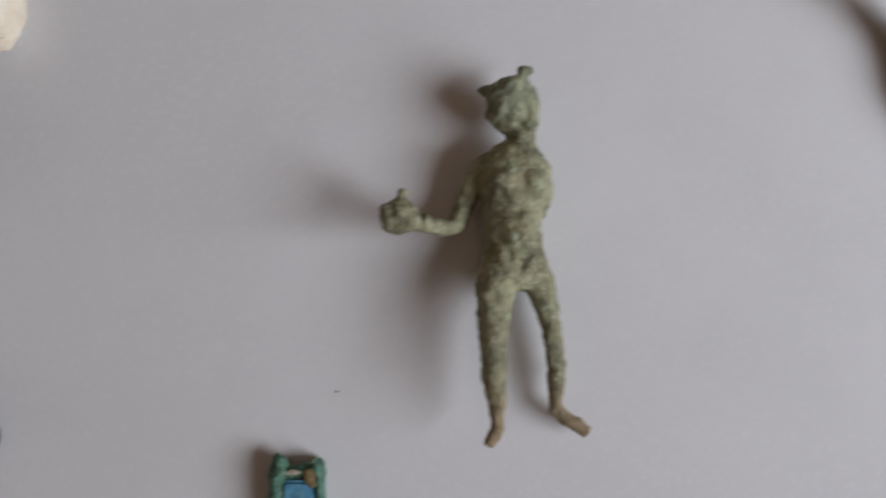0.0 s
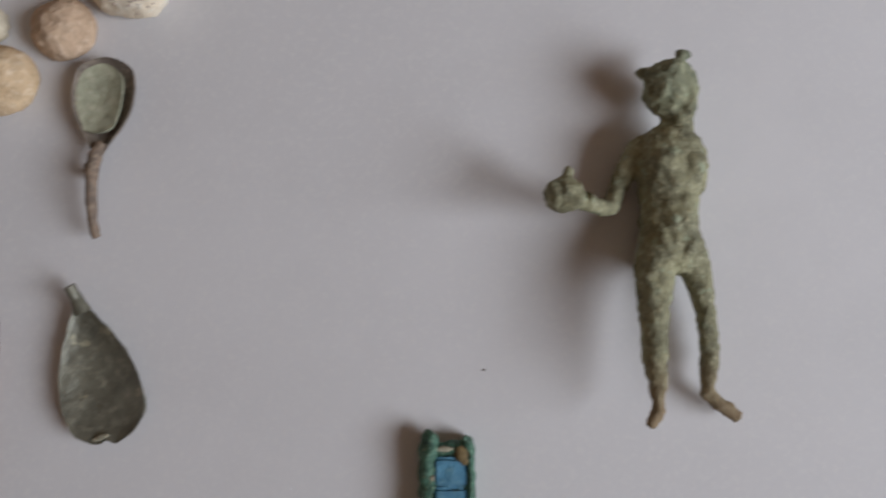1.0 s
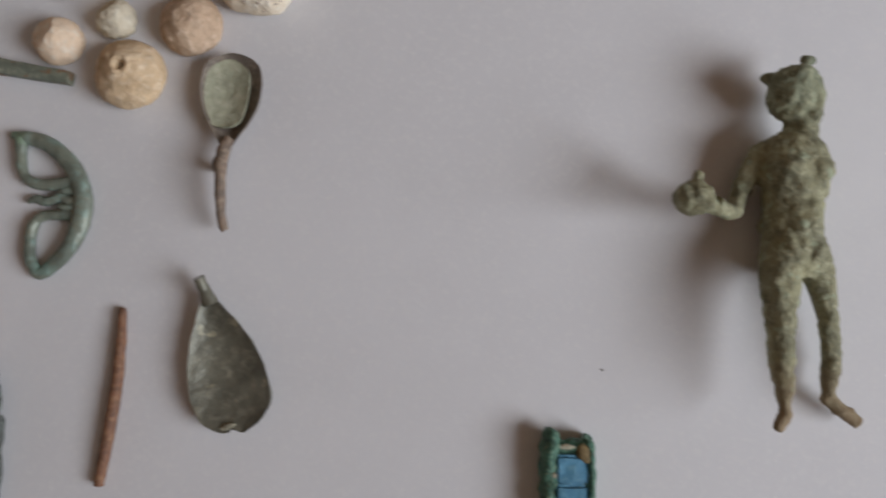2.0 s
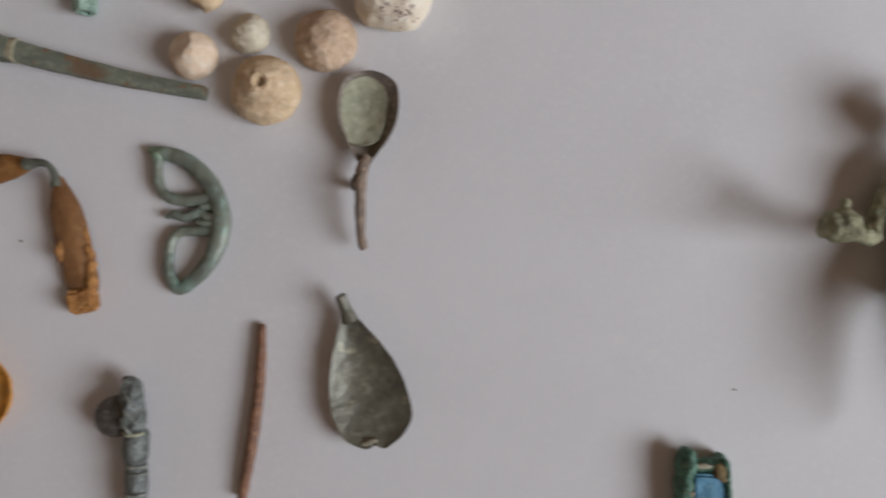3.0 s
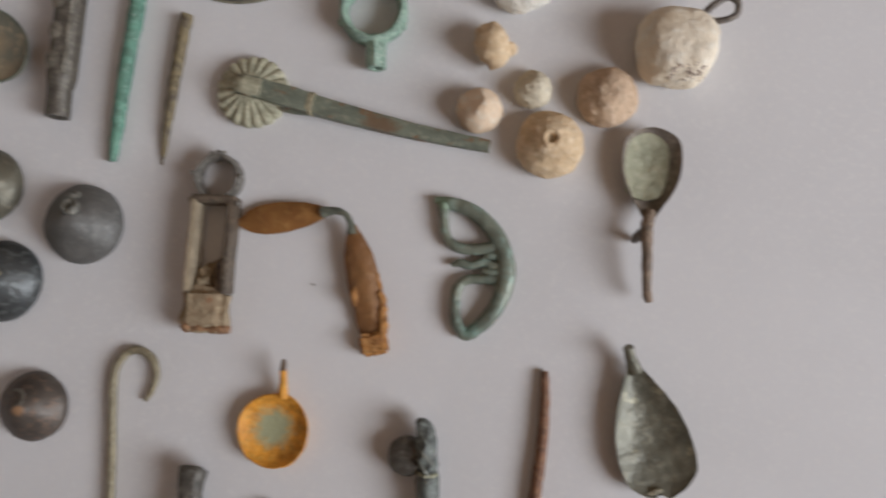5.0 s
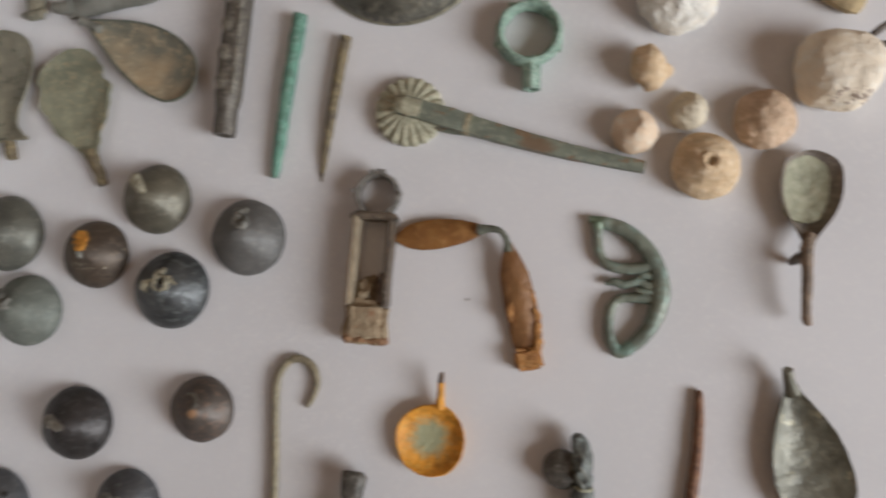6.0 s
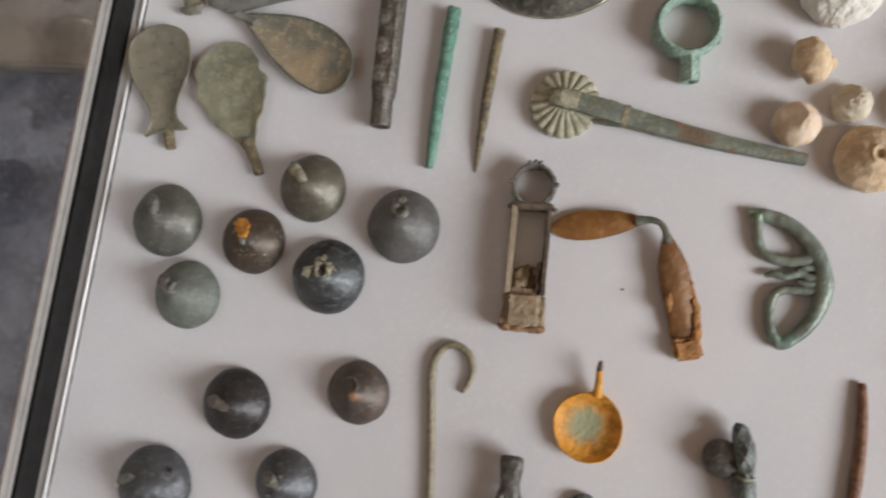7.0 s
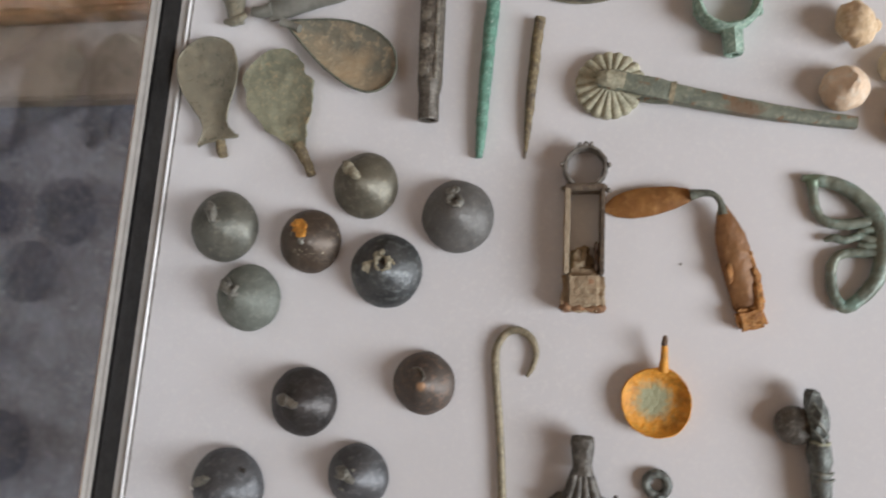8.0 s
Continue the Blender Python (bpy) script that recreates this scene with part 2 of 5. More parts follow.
M_WALL = mat("painted_wall", [(0.67, 0.49, 0.335), (0.63, 0.455, 0.31)], 2.0, 0.9, 0, 0.05, fine=40, wear=0.95)
M_FLOOR = mat("dark_floor", [(0.24, 0.31, 0.47), (0.13, 0.175, 0.28), (0.34, 0.41, 0.57)], 14.0, 0.6, 0, 0.15, fine=7, wear=0.75)
M_WOOD = mat("brown_wood", [(0.70, 0.49, 0.28), (0.60, 0.40, 0.22), (0.70, 0.54, 0.34)], 9.0, 0.6, 0, 0.2)
M_GREYPANEL = mat("grey_panel", [(0.53, 0.535, 0.54), (0.46, 0.465, 0.47)], 6.0, 0.7, 0, 0.1)


def centre_mix(material, colour, radius, at=(0.0, 0.0, 0.0), stretch=(1.0, 1.0, 1.0)):
    """Lay a ragged deposit of another colour over a thing, round a point in its own measure."""
    nt = material.node_tree
    n, l = nt.nodes, nt.links
    bsdf = n["Principled BSDF"]
    old = bsdf.inputs["Base Color"].links[0].from_socket
    co, ln, tex = n.new("ShaderNodeTexCoord"), n.new("ShaderNodeVectorMath"), n.new("ShaderNodeTexNoise")
    ln.operation = "LENGTH"
    off, scl = n.new("ShaderNodeVectorMath"), n.new("ShaderNodeVectorMath")
    off.operation, scl.operation = "SUBTRACT", "MULTIPLY"
    off.inputs[1].default_value, scl.inputs[1].default_value = at, stretch
    l.new(co.outputs["Object"], off.inputs[0])
    l.new(off.outputs[0], scl.inputs[0])
    l.new(scl.outputs[0], ln.inputs[0])
    l.new(co.outputs["Object"], tex.inputs["Vector"])
    tex.inputs["Scale"].default_value, tex.inputs["Detail"].default_value = 420.0, 4.0
    add = n.new("ShaderNodeMath")
    add.operation = "MULTIPLY_ADD"
    l.new(tex.outputs["Fac"], add.inputs[0])
    add.inputs[1].default_value = radius * 0.9
    l.new(ln.outputs["Value"], add.inputs[2])
    r = n.new("ShaderNodeMapRange")
    r.inputs["From Min"].default_value, r.inputs["From Max"].default_value = radius * 1.05, radius * 1.6
    r.inputs["To Min"].default_value, r.inputs["To Max"].default_value = 1.0, 0.0
    l.new(add.outputs[0], r.inputs["Value"])
    x = n.new("ShaderNodeMix")
    x.data_type = "RGBA"
    l.new(r.outputs[0], x.inputs["Factor"])
    l.new(old, x.inputs["A"])
    x.inputs["B"].default_value = (*colour, 1)
    l.new(x.outputs["Result"], bsdf.inputs["Base Color"])


def lengthwise_mix(material, colour, near, far, share):
    """Blend another patina in along y, from none at near to its share at far, with a ragged edge."""
    nt = material.node_tree
    n, l = nt.nodes, nt.links
    bsdf = n["Principled BSDF"]
    old = bsdf.inputs["Base Color"].links[0].from_socket
    co, sep, tex = n.new("ShaderNodeTexCoord"), n.new("ShaderNodeSeparateXYZ"), n.new("ShaderNodeTexNoise")
    l.new(co.outputs["Object"], sep.inputs[0])
    l.new(co.outputs["Object"], tex.inputs["Vector"])
    tex.inputs["Scale"].default_value, tex.inputs["Detail"].default_value = 160.0, 4.0
    add = n.new("ShaderNodeMath")
    add.operation = "MULTIPLY_ADD"
    l.new(tex.outputs["Fac"], add.inputs[0])
    add.inputs[1].default_value = 0.02
    l.new(sep.outputs["Y"], add.inputs[2])
    r = n.new("ShaderNodeMapRange")
    r.inputs["From Min"].default_value, r.inputs["From Max"].default_value = near + 0.01, far + 0.01
    r.inputs["To Min"].default_value, r.inputs["To Max"].default_value = 0.0, share
    l.new(add.outputs[0], r.inputs["Value"])
    x = n.new("ShaderNodeMix")
    x.data_type = "RGBA"
    l.new(r.outputs[0], x.inputs["Factor"])
    l.new(old, x.inputs["A"])
    x.inputs["B"].default_value = (*colour, 1)
    l.new(x.outputs["Result"], bsdf.inputs["Base Color"])


lengthwise_mix(M_PATINA, (0.27, 0.185, 0.105), -0.052, -0.076, 0.8)
lengthwise_mix(M_PATINA, (0.25, 0.31, 0.22), 0.030, 0.048, 0.3)
M_PANBOWL = mat("orange_pan_bowl", [(0.66, 0.30, 0.036), (0.53, 0.22, 0.025), (0.68, 0.37, 0.075)], 150.0, 0.55, 0.0, 0.45)
centre_mix(M_PANBOWL, (0.38, 0.39, 0.24), 0.0088, (-0.0008, 0.0006, 0.002))
centre_mix(M_STEM, (0.18, 0.12, 0.072), 0.0075, (0.060, -0.002, 0.005), (0.8, 2.0, 1.0))
centre_mix(DOMES["umber"], (0.34, 0.20, 0.11), 0.0026, (0.0012, -0.0006, 0.0158))
centre_mix(M_TEAL, (0.20, 0.27, 0.185), 0.0042, (-0.019, 0.0275, 0.003))
centre_mix(M_TEAL, (0.22, 0.33, 0.28), 0.0045, (-0.004, -0.025, 0.003), (1.0, 1.0, 1.0))
centre_mix(M_CHALK, (0.58, 0.48, 0.42), 0.0034, (0.004, -0.0125, 0.012), (0.7, 1.3, 0.8))
M_GLASS = bpy.data.materials.new("clear_glass")
M_GLASS.use_nodes = True
_g = M_GLASS.node_tree.nodes["Principled BSDF"]
_g.inputs["Base Color"].default_value = (0.96, 0.98, 0.98, 1)
_g.inputs["Roughness"].default_value = 0.03
_g.inputs["Transmission Weight"].default_value = 1.0
_g.inputs["IOR"].default_value = 1.6


# ---- builders ----
def mesh_of(name, bm, material, angle=50):
    bmesh.ops.recalc_face_normals(bm, faces=bm.faces[:])
    me = bpy.data.meshes.new(name)
    bm.to_mesh(me)
    bm.free()
    me.materials.append(material)
    for p in me.polygons:
        p.use_smooth = True
    me.set_sharp_from_angle(angle=radians(angle))
    return me


def part(name, bm, material, parent, label="", angle=50):
    ob = new(name, mesh_of(name, bm, material, angle))
    ob.parent = parent
    if label:
        tagged(ob, label)
    return ob


def thing(name, label, category, x, y, turn=0.0, group="", z=0.0):
    ob = new(name)
    ob.empty_display_size = 0.01
    ob.matrix_world = pose(x, y, z, 0, 0, turn)
    return tagged(ob, label, category, group)


def solid(name, bm, material, label, category, m=None, group="", kind="", angle=50):
    ob = new(name, mesh_of(name, bm, material, angle))
    if m is not None:
        ob.matrix_world = m
    return tagged(ob, label, category, group, kind)


def box(x0, x1, y0, y1, z0, z1, bevel=0.0, bm=None, segs=2):
    b = bmesh.new()
    bmesh.ops.create_cube(b, size=1.0, matrix=Matrix.LocRotScale(((x0 + x1) / 2, (y0 + y1) / 2, (z0 + z1) / 2), None, (x1 - x0, y1 - y0, z1 - z0)))
    if bevel:
        bmesh.ops.bevel(b, geom=b.edges[:], offset=bevel, segments=segs, affect="EDGES")
    return b if bm is None else join(bm, b)


def join(bm, other):
    vs = [bm.verts.new(v.co) for v in other.verts]
    other.verts.index_update()
    for f in other.faces:
        bm.faces.new([vs[v.index] for v in f.verts])
    other.free()
    return bm


def rough_up(bm, amp, size, seed=0.0, floor=0.0):
    """Push the surface in and out by noise of that size; nothing goes below the floor."""
    bm.normal_update()
    shift = Vector((seed * 7.3, seed * 3.1, seed * 5.7))
    moves = [(v, v.normal * (noise.noise(v.co / size + shift) + 0.5 * noise.noise(v.co * 2.3 / size + shift)) * amp) for v in bm.verts]
    for v, d in moves:
        v.co += d
        v.co.z = max(v.co.z, floor)
    return bm


def lathe(profile, seg=40, wobble=0.0, seed=0.0):
    """Turn (radius, height) round z; a radius of 0 closes the end."""
    bm = bmesh.new()
    rings = []
    for r, z in profile:
        if r <= 1e-7:
            rings.append([bm.verts.new((0, 0, z))])
            continue
        ring = []
        for k in range(seg):
            a = 2 * math.pi * k / seg
            f = 1 + wobble * noise.noise((math.cos(a) * 1.3 + seed, math.sin(a) * 1.3, z * 40 + seed))
            ring.append(bm.verts.new((r * f * math.cos(a), r * f * math.sin(a), z)))
        rings.append(ring)
    for a, b in zip(rings, rings[1:]):
        for k in range(seg):
            j = (k + 1) % seg
            if len(a) == 1 and len(b) > 1:
                bm.faces.new((a[0], b[k], b[j]))
            elif len(b) == 1 and len(a) > 1:
                bm.faces.new((a[k], b[0], a[j]))
            elif len(a) > 1:
                bm.faces.new((a[k], b[k], b[j], a[j]))
    return bm


def spline(points, steps):
    """Catmull-Rom through tuples of any length."""
    p = [np.array(q, float) for q in points]
    p = [2 * p[0] - p[1], *p, 2 * p[-1] - p[-2]]
    out = []
    for i in range(1, len(p) - 2):
        for k in range(steps):
            t = k / steps
            out.append(0.5 * (2 * p[i] + (p[i + 1] - p[i - 1]) * t + (2 * p[i - 1] - 5 * p[i] + 4 * p[i + 1] - p[i + 2]) * t * t + (3 * p[i] - p[i - 1] - 3 * p[i + 1] + p[i + 2]) * t ** 3))
    return out + [p[-2]]


def sweep(points, seg=14, steps=8, tall=1.0, closed=False, bm=None, square=False):
    """A round bar along (x, y, z, radius); tall: its height over its width."""
    path = spline(points, steps)
    if closed:
        path = path[:-1]
    b = bmesh.new()
    rings = []
    for i, q in enumerate(path):
        a, c = path[i - 1 if closed or i else 0], path[(i + 1) % len(path) if closed else min(i + 1, len(path) - 1)]
        d = Vector(c[:3] - a[:3]).normalized()
        side = d.cross(Vector((0, 0, 1)))
        side = side.normalized() if side.length > 0.05 else Vector((1, 0, 0))
        up = side.cross(d).normalized()
        ring = []
        for k in range(seg):
            t = 2 * math.pi * (k + (0.5 if square else 0)) / seg
            u, v = math.cos(t), math.sin(t)
            if square:
                f = 1 / max(abs(u), abs(v)) ** 0.8
                u, v = u * f, v * f
            ring.append(b.verts.new(Vector(q[:3]) + side * u * q[3] + up * v * q[3] * tall))
        rings.append(ring)
    n = len(rings)
    for i in range(n if closed else n - 1):
        for k in range(seg):
            b.faces.new((rings[i][k], rings[i][(k + 1) % seg], rings[(i + 1) % n][(k + 1) % seg], rings[(i + 1) % n][k]))
    if not closed:
        b.faces.new(rings[0][::-1])
        b.faces.new(rings[-1])
    return b if bm is None else join(bm, b)


def ring_path(cx, cy, z, r, thick, n=16, squash=1.0, wob=0.0, seed=1):
    rnd = random.Random(seed)
    pts = [(cx + r * math.cos(2 * math.pi * k / n), cy + r * squash * math.sin(2 * math.pi * k / n), z, thick * (1 + wob * rnd.uniform(-1, 1))) for k in range(n)]
    return pts + [pts[0]]


def leaf(length, widths, dish=0.003, thick=0.0012, lift=(0.001, 0.001), nu=40, nv=18, jag=0.0, seed=0.0, bend=0.0, rim=0.0, ends=(0.0, 0.16)):
    """A leaf-shaped plate along +y from 0 to length. widths: half-widths at even steps; dish: depth of the hollow (negative: bulging);
    lift: height of the underside at both ends; rim: how far the rim is raised all round; ends: share of the length that is rounded off."""
    prof = [w[0] for w in spline([(w,) for w in widths], 12)]
    b = bmesh.new()
    top, bot = [], []
    for i in range(nu + 1):
        u = 0.5 - 0.5 * math.cos(math.pi * i / nu)
        w = float(np.interp(u, np.linspace(0, 1, len(prof)), prof))
        for e, q in ((ends[0], 1 - u / max(ends[0], 1e-6)), (ends[1], 1 - (1 - u) / max(ends[1], 1e-6))):
            if e and q > 0:
                w *= math.sqrt(max(1 - q * q, 0.0))
        w = max(w, 0.0002)
        rt, rb = [], []
        for j in range(nv + 1):
            v = -1 + 2 * j / nv
            e = 1 + jag * noise.noise((u * 9 + seed, 3.7 * (1 if v > 0 else -1), seed)) * abs(v) ** 3
            inside = max(0.0, 1 - v * v) * max(0.0, math.sin(math.pi * min(max(u, 0.0), 1.0))) ** 0.6
            z = lift[0] + (lift[1] - lift[0]) * u + (dish if dish > 0 else 0) + rim * (1 - inside) - dish * inside
            x, y = v * w * e + bend * math.sin(math.pi * u), u * length
            rt.append(b.verts.new((x, y, z + thick)))
            rb.append(b.verts.new((x, y, max(z, 0.0))))
        top.append(rt)
        bot.append(rb)
    for i in range(nu):
        for j in range(nv):
            b.faces.new((top[i][j], top[i][j + 1], top[i + 1][j + 1], top[i + 1][j]))
            b.faces.new((bot[i][j], bot[i + 1][j], bot[i + 1][j + 1], bot[i][j + 1]))
        b.faces.new((top[i][0], top[i + 1][0], bot[i + 1][0], bot[i][0]))
        b.faces.new((top[i][nv], bot[i][nv], bot[i + 1][nv], top[i + 1][nv]))
    for i in (0, nu):
        for j in range(nv):
            b.faces.new((top[i][j], bot[i][j], bot[i][j + 1], top[i][j + 1]))
    return b


def blob(x, y, z, rx, ry, rz, bm=None, sub=3):
    b = bmesh.new()
    bmesh.ops.create_icosphere(b, subdivisions=sub, radius=1.0, matrix=Matrix.LocRotScale((x, y, z), None, (rx, ry, rz)))
    return b if bm is None else join(bm, b)


# ---- the room ----
RX0, RX1, RY0, RY1, RZ0, RZ1 = -4.8, 0.0, -3.0, 2.6, -0.85, 2.8
solid("floor", box(RX0 - 0.2, RX1 + 0.2, RY0 - 0.2, RY1 + 0.2, RZ0 - 0.1, RZ0), M_FLOOR, "dark blue-grey smooth floor of the exhibition room", "floor", ROOM, kind="structure")
solid("ceiling", box(RX0 - 0.2, RX1 + 0.2, RY0 - 0.2, RY1 + 0.2, RZ1, RZ1 + 0.1), M_WALL, "plain beige ceiling of the room", "ceiling", ROOM, kind="structure")
solid("wall_west", box(RX0 - 0.2, RX0, RY0, RY1, RZ0, RZ1), M_WALL, "plain beige painted room wall", "wall", ROOM, kind="structure")
solid("wall_north", box(RX0 - 0.2, RX1 + 0.2, RY1, RY1 + 0.2, RZ0, RZ1), M_WALL, "plain beige painted room wall", "wall", ROOM, kind="structure")
solid("wall_south", box(RX0 - 0.2, RX1 + 0.2, RY0 - 0.2, RY0, RZ0, RZ1), M_WALL, "plain beige painted room wall", "wall", ROOM, kind="structure")
wy0, wy1, wz0, wz1 = -WIN_W / 2, WIN_W / 2, WIN_Z - WIN_H / 2, WIN_Z + WIN_H / 2
east = box(RX1, RX1 + 0.2, RY0, wy0, RZ0, RZ1)
box(RX1, RX1 + 0.2, wy1, RY1, RZ0, RZ1, bm=east)
box(RX1, RX1 + 0.2, wy0, wy1, RZ0, wz0, bm=east)
box(RX1, RX1 + 0.2, wy0, wy1, wz1, RZ1, bm=east)
solid("wall_east", east, M_WALL, "plain beige wall with a tall window", "wall", ROOM, kind="structure")

# ---- the case: white sheet on a board, metal edge, black gasket, aluminium profile and glass side ----
EDGE_TURN = -4.3
EDGE = pose(-0.1152, -0.009, 0, 0, 0, EDGE_TURN)
sheet = box(0.0, 1.15, -0.45, 0.45, -0.004, 0.0)
bmesh.ops.subdivide_edges(sheet, edges=[e for e in sheet.edges], cuts=1)
solid("tabletop_sheet", sheet, M_SHEET, "white paper sheet lining the display case", "display sheet", EDGE, kind="structure")
solid("case_base", box(-0.03, 1.18, -0.47, 0.47, -0.10, -0.0045, 0.002), M_LIP, "white board base under the display sheet", "case base", EDGE, kind="structure")

case_side = thing("glass_case_side", "clear glass case side in an aluminium and black rubber profile", "glass case", -0.1152, -0.009, EDGE_TURN, z=-0.0045)
part("metal_line", box(-0.0015, 0.0002, -0.45, 0.45, 0.0046, 0.0066, 0.0008, segs=1), M_STEEL, case_side, "thin metal line along the sheet, its glint painted white")
part("white_lip", box(-0.0068, -0.0015, -0.45, 0.45, 0.0, 0.0046, 0.0004), M_LIP, case_side, "white board lip")
part("gasket", box(-0.0120, -0.0070, -0.45, 0.45, 0.0, 0.0200, 0.0018, segs=4), M_GASKET, case_side, "black rubber gasket")
part("rail", box(-0.0114, -0.0062, -0.45, 0.45, 0.0202, 0.0268, 0.0021, segs=5), M_ALU, case_side, "rounded brushed aluminium rail")


def ragged_line(y0, y1, step, seed):
    """A thin ribbon along y whose far edge is torn."""
    rnd = random.Random(seed)
    b, last, y = bmesh.new(), None, y0
    while y < y1:
        wide = max(0.0001, 0.00032 + 0.00045 * noise.noise((y * 240.0, seed, 0.0)) + rnd.uniform(-0.00012, 0.00022))
        row = [b.verts.new(c) for c in ((0.0, y, 0.0), (0.0, y, 0.0005), (wide, y, 0.0004), (wide + 0.0001, y, 0.0))]
        if last:
            for k in range(3):
                b.faces.new((last[k], last[k + 1], row[k + 1], row[k]))
        last, y = row, y + step * rnd.uniform(0.6, 1.4)
    b.transform(Matrix.Translation((0.00025, 0, 0.0045)))
    return b


# dark ribbon standing in for the shadow in the gap beside the metal
part("glue_line", ragged_line(-0.30, 0.30, 0.0009, 4.0), M_SPOON_RIM, case_side, "ragged dark strip for the gap's shadow beside the metal")
glass = part("glass_pane", box(-0.0106, -0.0086, -0.45, 0.45, 0.0269, 0.42), M_GLASS, case_side, "clear glass pane")
glass.visible_shadow = False
table = thing("display_table", "grey metal table carrying the display case", "table", -0.1152, -0.009, EDGE_TURN, z=-0.85)
part("frame", box(-0.02, 1.17, -0.46, 0.46, 0.70, 0.749, 0.004), M_GREYPANEL, table)
for lx in (0.02, 1.13):
    for ly in (-0.42, 0.42):
        part("leg", box(lx - 0.025, lx + 0.025, ly - 0.025, ly + 0.025, 0.0, 0.70, 0.004), M_GREYPANEL, table)
solid("grey_box", box(-1.6, -0.30, 0.335, 0.485, -0.85, -0.80, 0.006), M_GREYPANEL, "low grey box standing on the dark floor", "box")
solid("wooden_crate", box(-1.6, -0.30, 0.49, 1.1, -0.85, -0.76, 0.008), M_WOOD, "brown wooden crate standing on the floor", "crate")


# ---- dome-shaped weights with broken suspension loops ----
weights = []


def dome_weight(x, y, r, kind, label, nub, turn, tall=0.94, seed=1.0):
    w = thing("dome_weight", label, "weight", x, y, 0, "dome-shaped metal weights")
    weights.append((w, r))
    prof = [(0.0, 0.0), (0.80, 0.0), (0.955, 0.05), (1.0, 0.15), (0.985, 0.26), (0.93, 0.38), (0.81, 0.53), (0.64, 0.695), (0.44, 0.865), (0.26, 1.0), (0.13, 1.075), (0.055, 1.10), (0.0, 1.105)]
    fine = [tuple(p) for p in spline(prof[1:], 5)]
    grooved = [(a, b - 0.0022 * (math.sin(a * 30 + seed) > 0.75)) for a, b in fine]
    body = lathe([(0.0, 0.0)] + [(max(a, 0.0) * r, max(b, 0.0) * r * tall) for a, b in grooved], 56, 0.025, seed)
    rough_up(body, r * 0.018, r * 0.5, seed)
    rough_up(body, r * 0.004, r * 0.09, seed + 3)
    body_ob = part("body", body, DOMES[kind], w, angle=80)
    c, s = math.cos(radians(turn)), math.sin(radians(turn))
    h = r * tall

    def on(d, side=0.0, up=0.0):
        q = d / r
        z = h * float(np.interp(q, [p[0] for p in fine[::-1]], [p[1] for p in fine[::-1]])) + up
        return (c * d - s * side, s * d + c * side, z)
    metal = {"black": M_TUBEHI, "umber": M_TUBEHI}.get(kind, M_LOOP)
    if nub == "ridge":
        path = [(*on(0.0, 0, -0.0002), 0.0013), (*on(0.16 * r, 0.0003, 0.0004), 0.0020), (*on(0.34 * r, 0, 0.0008), 0.0025), (*on(0.50 * r, 0, 0.0009), 0.0026), (*on(0.60 * r, 0, 0.0003), 0.0018)]
        stump = part("loop_stump", rough_up(rough_up(sweep(path, 12, 6, tall=1.25), 0.0006, 0.0040, seed), 0.0004, 0.0012, seed), metal, body_ob, "worn broken suspension loop stump")
        eye = [(*on(0.47 * r + 0.0019 * math.cos(a), 0.0021 * math.sin(a), 0.0032), 0.00095) for a in np.linspace(0, 2 * math.pi, 9)]
        part("eye_rim", rough_up(sweep(eye, 8, 3, closed=True), 0.0003, 0.0012, seed, -1), metal, stump, "worn rim of the loop's eye")
    elif nub == "hook":
        path = [(*on(0.10 * r, 0, -0.0003), 0.0011), (*on(0.26 * r, 0.0004, 0.0008), 0.0022), (*on(0.48 * r, 0, 0.0013), 0.0027), (*on(0.68 * r, -0.0005, 0.0018), 0.0025), (*on(0.82 * r, -0.0008, 0.0030), 0.0016)]
        crusted = M_CREAMSPOT if kind == "olive" else metal
        stump = part("loop_stump", rough_up(rough_up(sweep(path, 12, 6, tall=1.2), 0.0008, 0.0036, seed), 0.0005, 0.0012, seed), crusted, body_ob, "crusted hooked loop stump")
        if kind == "olive":
            part("loop_tip", rough_up(sweep([(*on(0.76 * r, -0.0006, 0.0026), 0.0016), (*on(0.87 * r, -0.0010, 0.0040), 0.0018), (*on(0.96 * r, -0.0012, 0.0060), 0.0010)], 10, 4), 0.0004, 0.0015, seed), M_TUBE, stump, "dark broken tip")
        else:
            eye = [(*on(0.64 * r + 0.0026 * math.cos(a), 0.0026 * math.sin(a) - 0.0003, 0.0036), 0.0011) for a in np.linspace(0, 2 * math.pi, 10)]
            part("eye_rim", rough_up(sweep(eye, 8, 3, closed=True), 0.0004, 0.0014, seed, -1), metal, stump, "worn rim of the loop's eye")
            part("broken_edge", rough_up(sweep([(*on(0.28 * r, 0.0036, 0.0010), 0.0011), (*on(0.27 * r, 0.0, 0.0026), 0.0014), (*on(0.28 * r, -0.0036, 0.0008), 0.0011)], 8, 4), 0.0003, 0.0012, seed, -1), metal, stump, "square broken edge")
    elif nub == "ring":
        path = [(*on(0.36 * r + 0.0032 * math.cos(a), 0.0032 * math.sin(a), -0.0001), 0.0007 + 0.0002 * math.sin(a + seed)) for a in np.linspace(0, 2 * math.pi, 13)]
        part("loop_stump", rough_up(sweep(path, 10, 4, closed=True), 0.0004, 0.0020, seed, -1), metal, body_ob, "round worn loop stump")
    elif nub == "scar":
        metal = M_CREAMSPOT if kind == "slate" else metal
        mid, wide, thick = (0.16, 0.0032, 0.0010) if kind == "slate" else (0.36, 0.0027, 0.0012)
